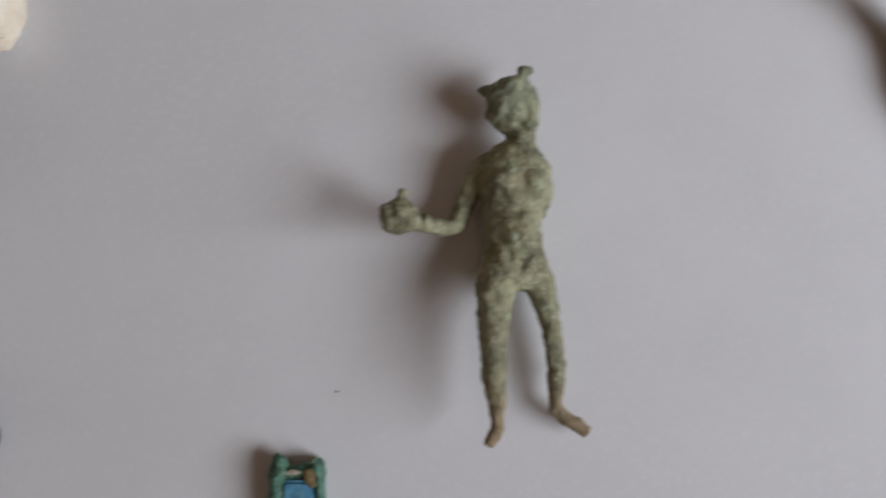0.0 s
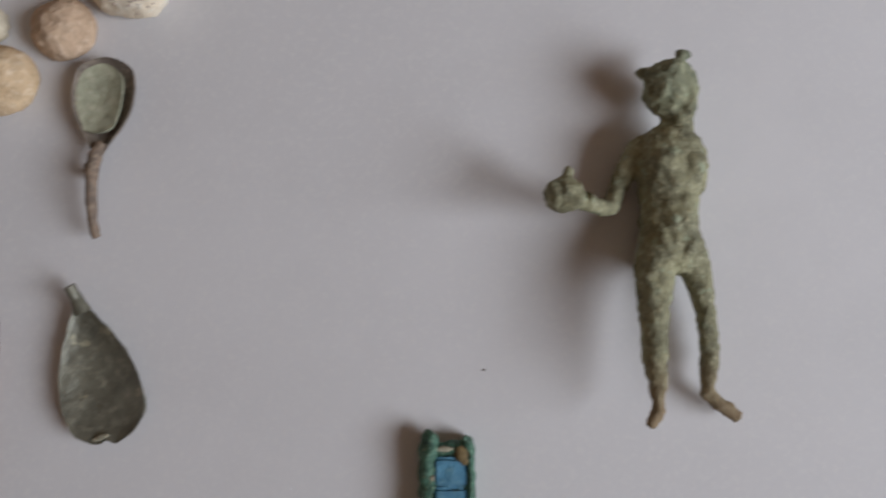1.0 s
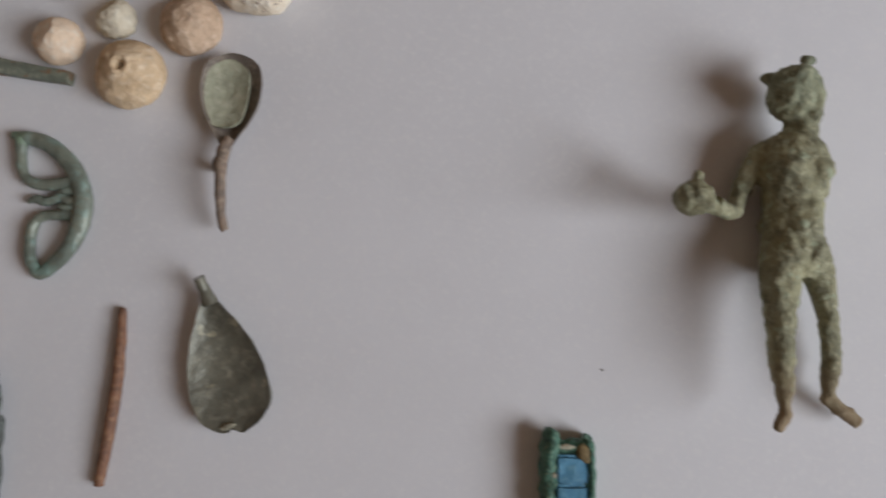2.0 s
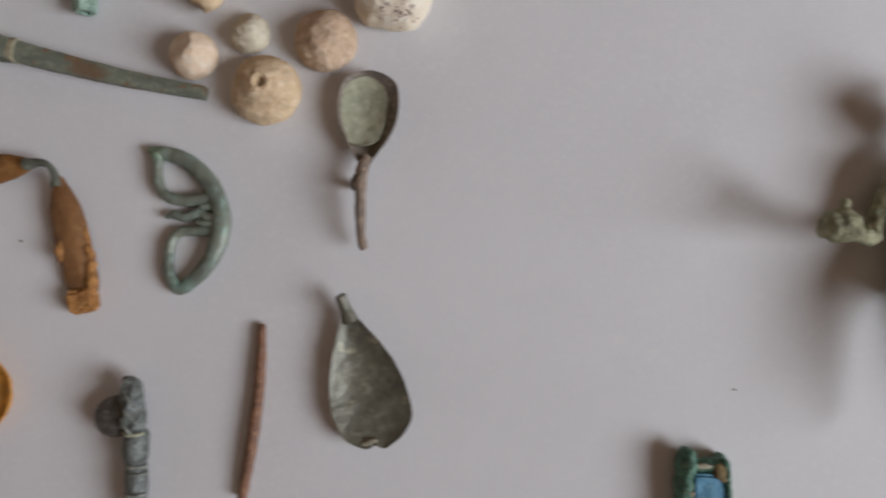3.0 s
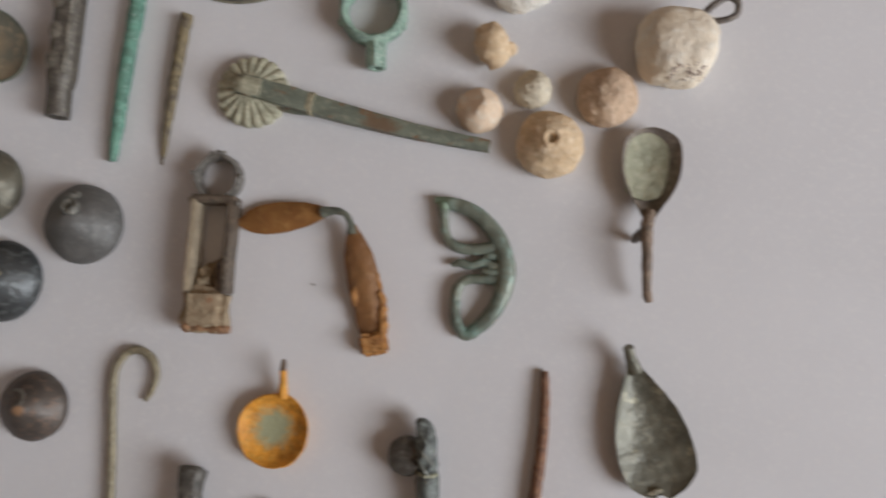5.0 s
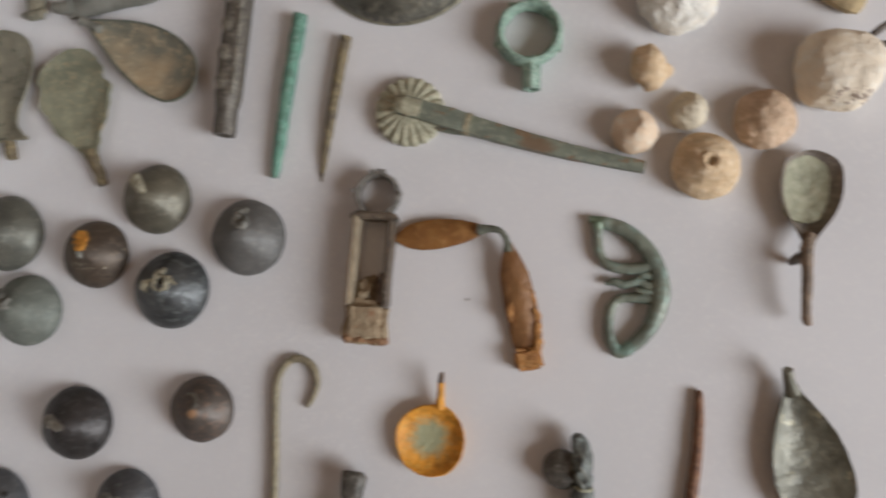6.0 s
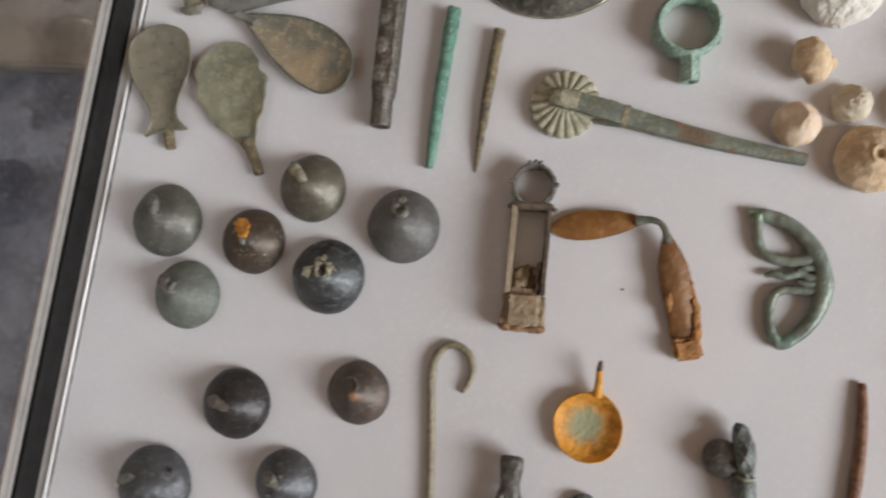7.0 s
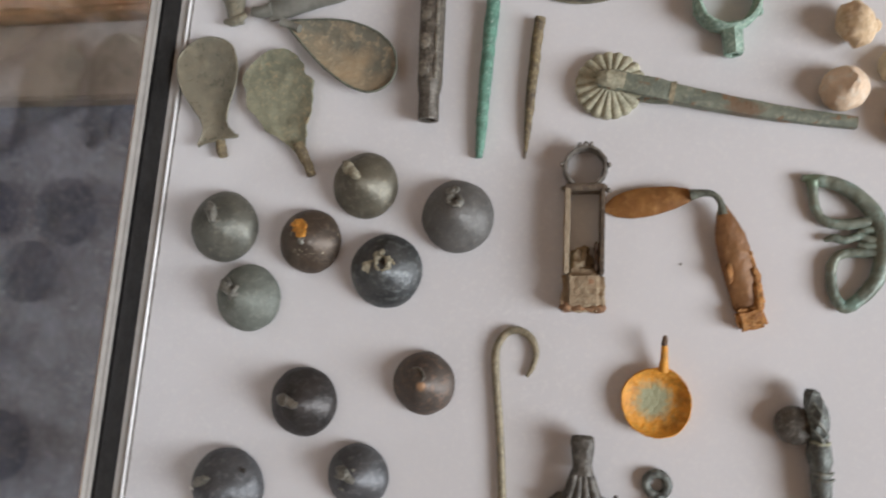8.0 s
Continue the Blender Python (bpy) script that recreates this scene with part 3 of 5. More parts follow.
        eye = [(*on(mid * r + wide * math.cos(a), wide * math.sin(a), 0.0002), thick * (1.0 + 0.45 * math.sin(2 * a + seed))) for a in np.linspace(0, 2 * math.pi, 13)]
        scar = part("loop_scar", rough_up(rough_up(sweep(eye, 10, 4, closed=True), 0.0009, 0.0026, seed, -1), 0.0004, 0.0010, seed, -1), metal, body_ob, "worn scar of a broken loop")
        # the hollow's shade is a dark blob laid inside the ring
        part("hollow", rough_up(blob(*on(mid * r, 0, -0.0004), wide * 0.48, wide * 0.42, 0.0006, sub=2), 0.0003, 0.001, seed, -1), M_HOLESHADE if kind == "slate" else M_TUBE, scar, "dark blob for the shade in a small hollow")
        for d, side, a_, b_ in ((mid + 0.26, 0.0016, 0.0026, 0.0019), (mid + 0.30, -0.0014, 0.0019, 0.0015)):
            lump = rough_up(rough_up(blob(0, 0, 0, a_, b_, 0.0011), 0.0010, 0.0022, seed + d, floor=-1), 0.0004, 0.0009, seed, floor=-1)
            lump.transform(Matrix.Translation(on(d * r, side, 0.0)) @ pose(0, 0, 0, 0, 0, turn) @ pose(0, 0, 0, 0, 36, 0))
            part("crumb", lump, metal, scar)
    elif nub == "patch":
        cx, cy, cz = on(0.42 * r, 0, -0.0004)
        b = blob(0, 0, 0, 0.0068, 0.0046, 0.0017, sub=4)
        rough_up(rough_up(b, 0.0013, 0.0034, seed, floor=-1), 0.0005, 0.0011, seed, floor=-1)
        b.transform(Matrix.Translation((cx, cy, cz)) @ pose(0, 0, 0, 0, 0, turn) @ pose(0, 0, 0, 0, 38, 0))
        part("rust_patch", b, M_ORANGESPOT, body_ob, "bright orange rust patch")
    return w


dome_weight(-0.0767, 0.0033, 0.0180, "grey_green", "grey-green domed metal weight with a broken loop on the sheet", "ridge", 116, seed=1.1)
dome_weight(-0.0614, -0.0326, 0.0168, "sage", "pale sage domed weight with a crusted loop stump", "hook", 148, seed=2.3)
rusty = dome_weight(-0.0302, -0.0034, 0.0160, "brown", "dark brown domed weight with an orange rust patch", "patch", 130, seed=3.7)
dome_weight(-0.0028, 0.0247, 0.0165, "olive", "olive-grey domed weight with a crusted hooked loop", "hook", 140, seed=4.2)
slate = dome_weight(0.0097, -0.0172, 0.0178, "slate", "dark slate domed weight with cream crust at the top", "scar", 110, seed=5.9)
dome_weight(0.0438, 0.0098, 0.0176, "grey", "matt grey domed weight with turned grooves", "scar", 105, seed=6.4)
dome_weight(-0.0293, -0.0821, 0.0168, "black", "shiny blackish domed weight with a ridge on top", "ridge", 165, seed=7.8)
dome_weight(0.0304, -0.0699, 0.0148, "umber", "umber brown domed weight with a worn round top", "ring", 128, seed=8.5)
lead = dome_weight(-0.0663, -0.1251, 0.0185, "lead", "dented lead-grey domed weight with a black disc for the shade in a small hole", "", 150, seed=9.3)
lead_small = dome_weight(-0.0003, -0.1153, 0.0150, "lead", "lead-grey domed weight with a scratched shiny top", "ridge", 150, seed=10.1)
crust = blob(-0.0048, 0.0010, 0.0160, 0.0038, 0.0032, 0.0012)
part("cream_crust", rough_up(rough_up(crust, 0.0011, 0.0026, 3.0, -1), 0.0004, 0.0010, 3.0, -1), M_CREAMSPOT, slate, "cream crust")
for dx, dy, q in ((0.0052, 0.0042, 0.0011), (0.0066, 0.0030, 0.0008), (0.0040, 0.0058, 0.0009)):
    part("orange_fleck", rough_up(blob(dx, dy, 0.0178 * 0.94 * float(np.interp(math.hypot(dx, dy) / 0.0178, [0.26, 0.44, 0.64], [1.0, 0.865, 0.695])), q, q, 0.0005, sub=2), 0.0003, 0.001, q * 9e3, -1), M_COLLAR, slate, "small tan fleck")
# black disc set on the dome for the shade inside a hole
part("hole", lathe([(0.0, 0.0), (0.0011, 0.0), (0.0011, 0.0009), (0.0, 0.0009)], 12), M_HOLESHADE, lead, "black disc for the shade in a small hole").matrix_local = pose(0.0098, 0.0094, 0.0103, -30, 30, 0)
part("pale_scratch", rough_up(sweep([(-0.0146, 0.0006, 0.0104, 0.0010), (-0.0105, 0.0030, 0.0137, 0.0024), (-0.0062, 0.0052, 0.0160, 0.0020), (-0.0024, 0.0064, 0.0172, 0.0007)], 10, 6, tall=0.6), 0.0007, 0.0022, 2.0, -1), M_LOOP, lead, "pale grey scratch")
part("pale_fleck", rough_up(blob(-0.0152, -0.0008, 0.0100, 0.0012, 0.0011, 0.0010, sub=2), 0.0003, 0.001, 4.0, -1), M_STEEL, lead, "tiny bright white fleck")
part("pale_fleck", rough_up(sweep([(-0.0030, -0.0080, 0.0148, 0.0005), (0.0, -0.0066, 0.0160, 0.0009), (0.0020, -0.0048, 0.0170, 0.0004)], 8, 4), 0.0004, 0.001, 5.0, -1), M_SPOON_GREY, lead)
for dx, dy, q in ((-0.0062, 0.0012, 0.0012), (-0.0030, 0.0022, 0.0009), (-0.0042, -0.0042, 0.0009), (0.0006, 0.0050, 0.0007), (0.0078, -0.0112, 0.0008)):
    part("pale_scratch", rough_up(blob(dx, dy, 0.0150 * 0.94 * float(np.interp(math.hypot(dx, dy) / 0.0150, [0.26, 0.44, 0.64, 0.81, 0.93], [1.0, 0.865, 0.695, 0.53, 0.38])), q * 2.0, q * 0.9, 0.0006, sub=2), 0.0005, 0.001, q * 9e3, -1), M_SPOON_GREY, lead_small, "pale scratch")
part("pale_crust", rough_up(rough_up(blob(0.0006, -0.0010, 0.0163, 0.0015, 0.0022, 0.0005), 0.0008, 0.0018, 2.0, -1), 0.0003, 0.0008, 2.0, -1), M_SPOON_GREY, rusty, "pale grey crust at the top")
for k in range(9):
    dx, dy = -0.0045 + 0.0012 * k, -0.0062 + 0.0014 * math.sin(k * 2.3)
    dz = 0.0160 * 0.94 * float(np.interp(math.hypot(dx, dy) / 0.0160, [0.26, 0.44, 0.64, 0.81], [1.0, 0.865, 0.695, 0.53]))
    part("pale_dot", blob(dx, dy, dz, 0.0004, 0.0004, 0.0003, sub=1), M_CREAMSPOT, rusty, "tiny pale dot")


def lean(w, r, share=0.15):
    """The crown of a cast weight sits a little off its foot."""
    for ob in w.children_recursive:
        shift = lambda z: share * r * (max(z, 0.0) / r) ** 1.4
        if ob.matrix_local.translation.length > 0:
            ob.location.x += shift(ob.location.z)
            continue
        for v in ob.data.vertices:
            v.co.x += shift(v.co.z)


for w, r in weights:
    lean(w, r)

# ---- spoons and spoon fragments ----
def at_axis(bm, x, y, turn, z=0.0):
    bm.transform(pose(x, y, z, 0, 0, turn))
    return bm


def leaf_rim(length, widths, z, r, bend=0.0, n=30):
    """Closed path round the rim of a leaf-shaped bowl."""
    prof = [q[0] for q in spline([(q,) for q in widths], 12)]
    half = []
    for i in range(n + 1):
        u = 0.5 - 0.5 * math.cos(math.pi * i / n)
        wd = float(np.interp(u, np.linspace(0, 1, len(prof)), prof))
        q = 1 - (1 - u) / 0.16
        if q > 0:
            wd *= math.sqrt(max(1 - q * q, 0.0))
        half.append((u, max(wd, 0.0004)))
    pts = [(-wd + bend * math.sin(math.pi * u), u * length, z, r) for u, wd in half] + [(wd + bend * math.sin(math.pi * u), u * length, z, r) for u, wd in half[-2:0:-1]]
    return pts + [pts[0]]


W1 = [0.0108, 0.0068, 0.0078, 0.0112, 0.0146, 0.0164, 0.0166, 0.0152, 0.0125]
fish = thing("spoon_bowl", "smooth olive bronze spoon bowl with a flared tail", "spoon", -0.0808, 0.0398, 12)
part("bowl", rough_up(at_axis(leaf(0.0560, W1, dish=0.0034, thick=0.0014, lift=(0.0008, 0.0006)), -0.0006, 0.0082, 0), 0.0003, 0.008, 1), M_SPOON_OLIVE, fish)
rim1 = sweep(leaf_rim(0.0560, W1, 0.0052, 0.0005), 8, 2, closed=True)
part("rim", rough_up(at_axis(rim1, -0.0006, 0.0082, 0), 0.0002, 0.003, 5), M_SPOON_OLIVE, fish, "shiny worn rim")
part("tail_fin", rough_up(sweep([(-0.0122, 0.0078, 0.0034, 0.0006), (-0.0078, 0.0090, 0.0040, 0.0009), (-0.0030, 0.0094, 0.0043, 0.0010), (0.0030, 0.0092, 0.0044, 0.0010), (0.0075, 0.0086, 0.0044, 0.0009), (0.0108, 0.0080, 0.0046, 0.0006)], 10, 5), 0.0002, 0.003, 2), M_SPOON_OLIVE, fish, "flared shiny tail")
part("handle_stub", rough_up(sweep([(0.0004, 0.0085, 0.0032, 0.0026), (0.0002, 0.004, 0.0029, 0.0027), (0.0006, -0.0002, 0.0026, 0.0025)], 12, 5), 0.0003, 0.003, 2), M_PICK, fish, "broken brown handle stub")

leafy = thing("spoon_bowl", "mossy green spoon bowl with a jagged rim", "spoon", -0.0316, 0.0298, 21)
part("bowl", rough_up(at_axis(leaf(0.0565, [0.0026, 0.0062, 0.0104, 0.0147, 0.0173, 0.0179, 0.0171, 0.0150, 0.0114], dish=0.0026, thick=0.0015, lift=(0.0012, 0.0006), jag=0.24, seed=2.0, bend=-0.0022), -0.001, 0.0135, 0), 0.0006, 0.005, 3), M_SPOON_GREEN, leafy)
part("handle_stub", rough_up(sweep([(-0.001, 0.0175, 0.0042, 0.0031), (-0.0006, 0.012, 0.0039, 0.0029), (0.0, 0.006, 0.003, 0.0025), (0.0, 0.0, 0.0025, 0.0024)], 12, 5), 0.0004, 0.003, 4), M_PICK, leafy, "brown broken handle stub")

W3 = [0.0018, 0.0055, 0.0090, 0.0120, 0.0140, 0.0150, 0.0148, 0.0130, 0.0105]
bowl3 = thing("spoon_bowl", "brown-crusted hollow spoon bowl with a dark rim", "spoon", -0.0460, 0.1078, -118.3)
part("bowl", rough_up(leaf(0.0630, W3, dish=0.0048, thick=0.0012, lift=(0.0008, 0.0004), bend=-0.0018), 0.0003, 0.006, 5), M_SPOON_BROWN, bowl3)
part("rim", rough_up(sweep(leaf_rim(0.0630, W3, 0.0064, 0.0006, -0.0018), 8, 2, closed=True), 0.0002, 0.003, 5), M_HINGE, bowl3, "dark grey-green rim")
part("neck", sweep([(0.0, 0.006, 0.0062, 0.0022), (0.0003, 0.0, 0.0056, 0.0021), (0.0012, -0.005, 0.0058, 0.0024)], 12, 5), M_SPOON_GREY, bowl3, "grey neck")

grey_spoon = thing("spoon_bowl", "smooth grey bronze spoon bowl beside other spoons", "spoon", -0.0605, 0.1150, -62)
part("bowl", rough_up(leaf(0.060, [0.0042, 0.0070, 0.0085, 0.0100, 0.0120, 0.0140, 0.0142, 0.0130, 0.0110], dish=-0.0050, thick=0.0016, lift=(0.002, 0.001)), 0.0003, 0.006, 6), M_SPOON_GREY, grey_spoon)
part("handle_stub", sweep([(0.0, 0.004, 0.0048, 0.0036), (-0.002, -0.002, 0.004, 0.0032), (-0.005, -0.006, 0.0032, 0.0026)], 12, 5), M_SPOON_GREY, grey_spoon)

tail_spoon = thing("spoon_bowl", "olive bronze spoon with a short broken tail", "spoon", -0.0775, 0.1100, 8)
part("bowl", leaf(0.055, [0.0040, 0.0046, 0.0062, 0.0095, 0.0130, 0.0148, 0.0145, 0.0130, 0.0110], dish=-0.0050, thick=0.0016, lift=(0.002, 0.001)), M_SPOON_OLIVE, tail_spoon)
part("tail_fin", sweep([(-0.006, 0.0025, 0.0035, 0.0014), (0.0, 0.0015, 0.004, 0.0026), (0.0065, 0.004, 0.0042, 0.0013)], 10, 5), M_SPOON_OLIVE, tail_spoon)

spoon1 = thing("small_spoon", "dark-rimmed spoon with a pale green crusted bowl", "spoon", 0.2868, -0.0095, -1.5)
part("bowl", rough_up(at_axis(leaf(0.0390, [0.0022, 0.0050, 0.0082, 0.0106, 0.0119, 0.0124, 0.0121, 0.0110, 0.0092], dish=0.0062, thick=0.0013, lift=(0.0006, 0.0004)), -0.0006, 0.0340, 0), 0.0002, 0.004, 7), M_BROWNRIM, spoon1)
part("crust", rough_up(at_axis(leaf(0.0288, [0.0058, 0.0074, 0.0083, 0.0088, 0.0091, 0.0090, 0.0086, 0.0078, 0.0062], dish=0.0022, thick=0.0016, lift=(0.0034, 0.0028), ends=(0.12, 0.2)), -0.0032, 0.0420, -2), 0.0003, 0.006, 8), M_SPOON_PALE, spoon1, "pale green crust")
part("handle", rough_up(sweep([(0.0005, 0.0375, 0.0070, 0.0021), (-0.0012, 0.0320, 0.0082, 0.0026), (-0.0012, 0.0240, 0.0098, 0.0023), (-0.0006, 0.0150, 0.0096, 0.0022), (0.0, 0.0070, 0.0085, 0.0019), (0.0008, 0.0020, 0.0074, 0.0019), (0.0018, 0.0002, 0.0068, 0.0016)], 12, 6), 0.0004, 0.003, 9), M_HANDLE, spoon1, "brown crusted handle")
# dark knob added in place of the shadow beside the handle's neck
part("handle_prop", rough_up(sweep([(-0.0025, 0.028, 0.0088, 0.0024), (-0.0042, 0.0265, 0.0045, 0.0022), (-0.0048, 0.0255, 0.0015, 0.0015)], 10, 5), 0.0003, 0.003, 9), M_SPOON_RIM, spoon1)

spoon2 = thing("broad_spoon", "dark silvery spoon with a chipped rim and short handle", "spoon", 0.2805, -0.0285, 17)
def notch(bm, x, y, wide, deep):
    """Push a small notch into the far end of a plate."""
    for v in bm.verts:
        if v.co.y < y + 0.012:
            v.co.y += deep * math.exp(-((v.co.x - x) / wide) ** 2) * (1 - max(v.co.y - y, 0.0) / 0.012)
    return bm


part("bowl", rough_up(notch(at_axis(leaf(0.0535, [0.0112, 0.0138, 0.0151, 0.0153, 0.0145, 0.0126, 0.0099, 0.0064, 0.0024], ends=(0.18, 0.0), dish=0.0046, thick=0.0014, lift=(0.0004, 0.0010)), 0.0003, -0.0620, 0), -0.0022, -0.0620, 0.0018, 0.0020), 0.0005, 0.0045, 10), M_SPOON_DARK, spoon2)
part("handle_stub", rough_up(sweep([(0.0008, -0.0105, 0.0055, 0.0032), (0.0002, -0.0050, 0.0072, 0.0024), (-0.0002, 0.0, 0.0095, 0.0022)], 12, 5), 0.0004, 0.003, 11), M_SPOON_DARK, spoon2)
part("chip", rough_up(blob(-0.0040, -0.0585, 0.0055, 0.0030, 0.0012, 0.0011), 0.0004, 0.002, 3, -1), M_CREAMSPOT, spoon2, "pale chipped edge")

# ---- rods, tube and pricked tools ----
tube_t = thing("ornament_tube", "dark cast tube with raised round bosses", "tube", 0.0283, 0.0562, -0.3)
wall = lathe([(0.0036, 0.0), (0.0050, 0.0), (0.0052, 0.001), (0.0050, 0.013), (0.0056, 0.0145), (0.0058, 0.0165), (0.0062, 0.018), (0.0064, 0.06), (0.0066, 0.10), (0.0066, 0.125), (0.0034, 0.125), (0.0034, 0.003), (0.0036, 0.0)], 14, 0.02, 1.0)
wall.transform(pose(0, 0, 0.0066, -90, 0, 0))
part("tube_wall", rough_up(wall, 0.0002, 0.003, 1.0), M_TUBE, tube_t, angle=25)
tube_wall = tube_t.children[0]
for k in range(7):
    boss = blob(-0.0018, 0.0245 + 0.0135 * k, 0.0118, 0.0034, 0.0046, 0.0016)
    part("boss", boss, M_TUBEHI, tube_wall, "paler round boss")
    part("rib", sweep([(0.0034, 0.019 + 0.0135 * k, 0.0113, 0.0011), (0.0034, 0.025 + 0.0135 * k, 0.0116, 0.0014), (0.0034, 0.0315 + 0.0135 * k, 0.0113, 0.0011)], 8, 3), M_TUBEHI, tube_wall)

solid("green_rod", rough_up(sweep([(0.0530, 0.0385, 0.0020, 0.0018), (0.0536, 0.050, 0.0026, 0.0025), (0.0548, 0.070, 0.0031, 0.0030), (0.0565, 0.095, 0.0034, 0.0033), (0.0580, 0.1165, 0.0035, 0.0034)], 12, 10), 0.0005, 0.0035, 1.0), M_TURQ, "bright verdigris green tapering bronze rod", "rod")
solid("bronze_pick", rough_up(sweep([(0.0750, 0.0385, 0.0006, 0.0003), (0.0757, 0.047, 0.0015, 0.0013), (0.0770, 0.066, 0.0024, 0.0023), (0.0788, 0.088, 0.0027, 0.0026), (0.0807, 0.1070, 0.0028, 0.0027)], 10, 10), 0.0004, 0.003, 2.0), M_PICK, "ochre brown pointed bronze pick", "pick")
solid("brown_rod", rough_up(sweep([(0.2478, -0.0408, 0.0016, 0.0012), (0.2481, -0.0440, 0.0020, 0.0017), (0.2485, -0.055, 0.0024, 0.0021), (0.2480, -0.072, 0.0025, 0.0024), (0.2462, -0.092, 0.0025, 0.0024), (0.2438, -0.1095, 0.0021, 0.0020)], 12, 10), 0.0003, 0.004, 3.0), M_REDROD, "red-brown slightly curved thin metal rod", "rod")
solid("hooked_wire", rough_up(sweep([(0.0700, -0.150, 0.0021, 0.0020), (0.0688, -0.1199, 0.0020, 0.0019), (0.0672, -0.095, 0.0020, 0.0019), (0.0652, -0.0735, 0.0020, 0.0019), (0.0640, -0.0600, 0.0020, 0.0019), (0.0646, -0.0510, 0.0020, 0.0019), (0.0690, -0.0446, 0.0020, 0.0018), (0.0748, -0.0434, 0.0020, 0.0018), (0.0804, -0.0468, 0.0022, 0.0018), (0.0826, -0.0535, 0.0020, 0.0016), (0.0812, -0.0600, 0.0018, 0.0013), (0.0786, -0.0645, 0.0014, 0.0009)], 12, 8), 0.00015, 0.004, 4.0), M_WIRE, "dull brass wire bent into a hook", "hook")

# ---- wheel tool ----
tool = thing("wheel_tool", "bronze wheel tool with a fluted disc and tapering stem", "tool", 0.1140, 0.0726, -10.4)
FL = 19
wb = bmesh.new()
rings = []
for s_, zt, amp in ((0.0, 0.0085, 0.0), (0.30, 0.0085, 0.0), (0.42, 0.0080, 0.0008), (0.72, 0.0068, 0.0013), (0.94, 0.0054, 0.0014), (1.0, 0.0036, 0.0008)):
    ring = []
    for k in range(FL * 8):
        a = 2 * math.pi * k / (FL * 8)
        ridge = abs(math.sin(FL * a / 2)) ** 0.8
        rr = 0.0158 * s_ * (1 + (0.045 * ridge - 0.02 if s_ > 0.9 else 0))
        ring.append(wb.verts.new((rr * math.cos(a), rr * math.sin(a), zt - amp * (1 - ridge))))
    rings.append(ring)
low = [wb.verts.new((v.co.x * 0.97, v.co.y * 0.97, 0.0)) for v in rings[-1]]
rings.append(low)
nk = FL * 8
for a_, b_ in zip(rings, rings[1:]):
    for k in range(nk):
        if a_ is rings[0]:
            continue
        wb.faces.new((a_[k], b_[k], b_[(k + 1) % nk], a_[(k + 1) % nk]))
wb.faces.new(rings[1])
wb.faces.new(low[::-1])
for v in rings[0]:
    wb.verts.remove(v)
part("fluted_wheel", wb, M_WHEEL, tool, "pale sage fluted wheel", angle=22)
arm = part("fork_arm", rough_up(sweep([(-0.0050, 0.0006, 0.0094, 0.0040), (0.0, 0.0006, 0.0100, 0.0046), (0.008, 0.0003, 0.0102, 0.0045), (0.018, 0.0, 0.0095, 0.0046), (0.0275, -0.0002, 0.0080, 0.0044)], 14, 6, tall=0.45, square=True), 0.0003, 0.004, 1.0, -1), M_STEM, tool)
part("arm_tip", rough_up(rough_up(sweep([(-0.0060, 0.0006, 0.0094, 0.0026), (-0.0042, 0.0006, 0.0100, 0.0040), (0.0, 0.0006, 0.0106, 0.0046), (0.0062, 0.0004, 0.0104, 0.0046)], 16, 6, tall=0.62), 0.0005, 0.003, 3.0, -1), 0.0002, 0.001, 4.0, -1), M_WHEEL, arm, "pale crusted arm tip")
part("rivet", rough_up(blob(-0.0040, 0.0030, 0.0104, 0.0019, 0.0018, 0.0016, sub=2), 0.0004, 0.002, 6.0, -1), M_TUBE, arm, "dark rivet end")
part("lower_fork", sweep([(0.012, -0.0042, 0.0030, 0.0014), (0.020, -0.0040, 0.0040, 0.0018), (0.0275, -0.0030, 0.0050, 0.0022)], 10, 5), M_STEM, tool)
part("collar", sweep([(0.0268, -0.0001, 0.0060, 0.0047), (0.0292, -0.0001, 0.0060, 0.0048)], 16, 3, tall=0.95, square=True), M_COLLAR, tool, "tan collar")
part("stem", rough_up(sweep([(0.0285, -0.0001, 0.0050, 0.0043), (0.045, -0.0008, 0.0044, 0.0039), (0.070, -0.0012, 0.0037, 0.0034), (0.090, -0.0008, 0.0032, 0.0029), (0.1075, 0.0, 0.0028, 0.0026)], 14, 8, square=True), 0.00025, 0.004, 2.0), M_STEM, tool)

# ---- ring with a socket ----
key = thing("ring_socket", "mint green bronze ring with a short hollow socket", "ring", 0.1657, 0.1105, 4)
key_ring = part("ring_band", rough_up(sweep(ring_path(0, 0, 0.0055, 0.0131, 0.0021, 18, wob=0.12, seed=3), 12, 4, tall=2.5, closed=True), 0.0004, 0.003, 1.0), M_MINT, key)
sock = lathe([(0.0022, 0.0), (0.0042, 0.0), (0.0046, 0.001), (0.0048, 0.010), (0.0054, 0.013), (0.0, 0.013), (0.0, 0.0115), (0.0022, 0.011), (0.0022, 0.0)], 6, 0.03, 2.0)
sock.transform(pose(0.001, -0.0258, 0.0052, -90, 30, 0))
part("socket", rough_up(sock, 0.0003, 0.003, 2.0), M_MINT, key, angle=25)
for a in (60, 120, 200, 330):
    part("knob", rough_up(blob(0.0150 * math.cos(radians(a)), 0.0150 * math.sin(radians(a)), 0.0065, 0.0017, 0.0017, 0.0020, sub=2), 0.0003, 0.002, a, -1), M_MINT, key_ring)

# ---- rectangular strap end with a ring ----
strap = thing("strap_fitting", "brown metal box fitting with a ring, partly filled with earth", "fitting", 0.1034, -0.0045, 0)
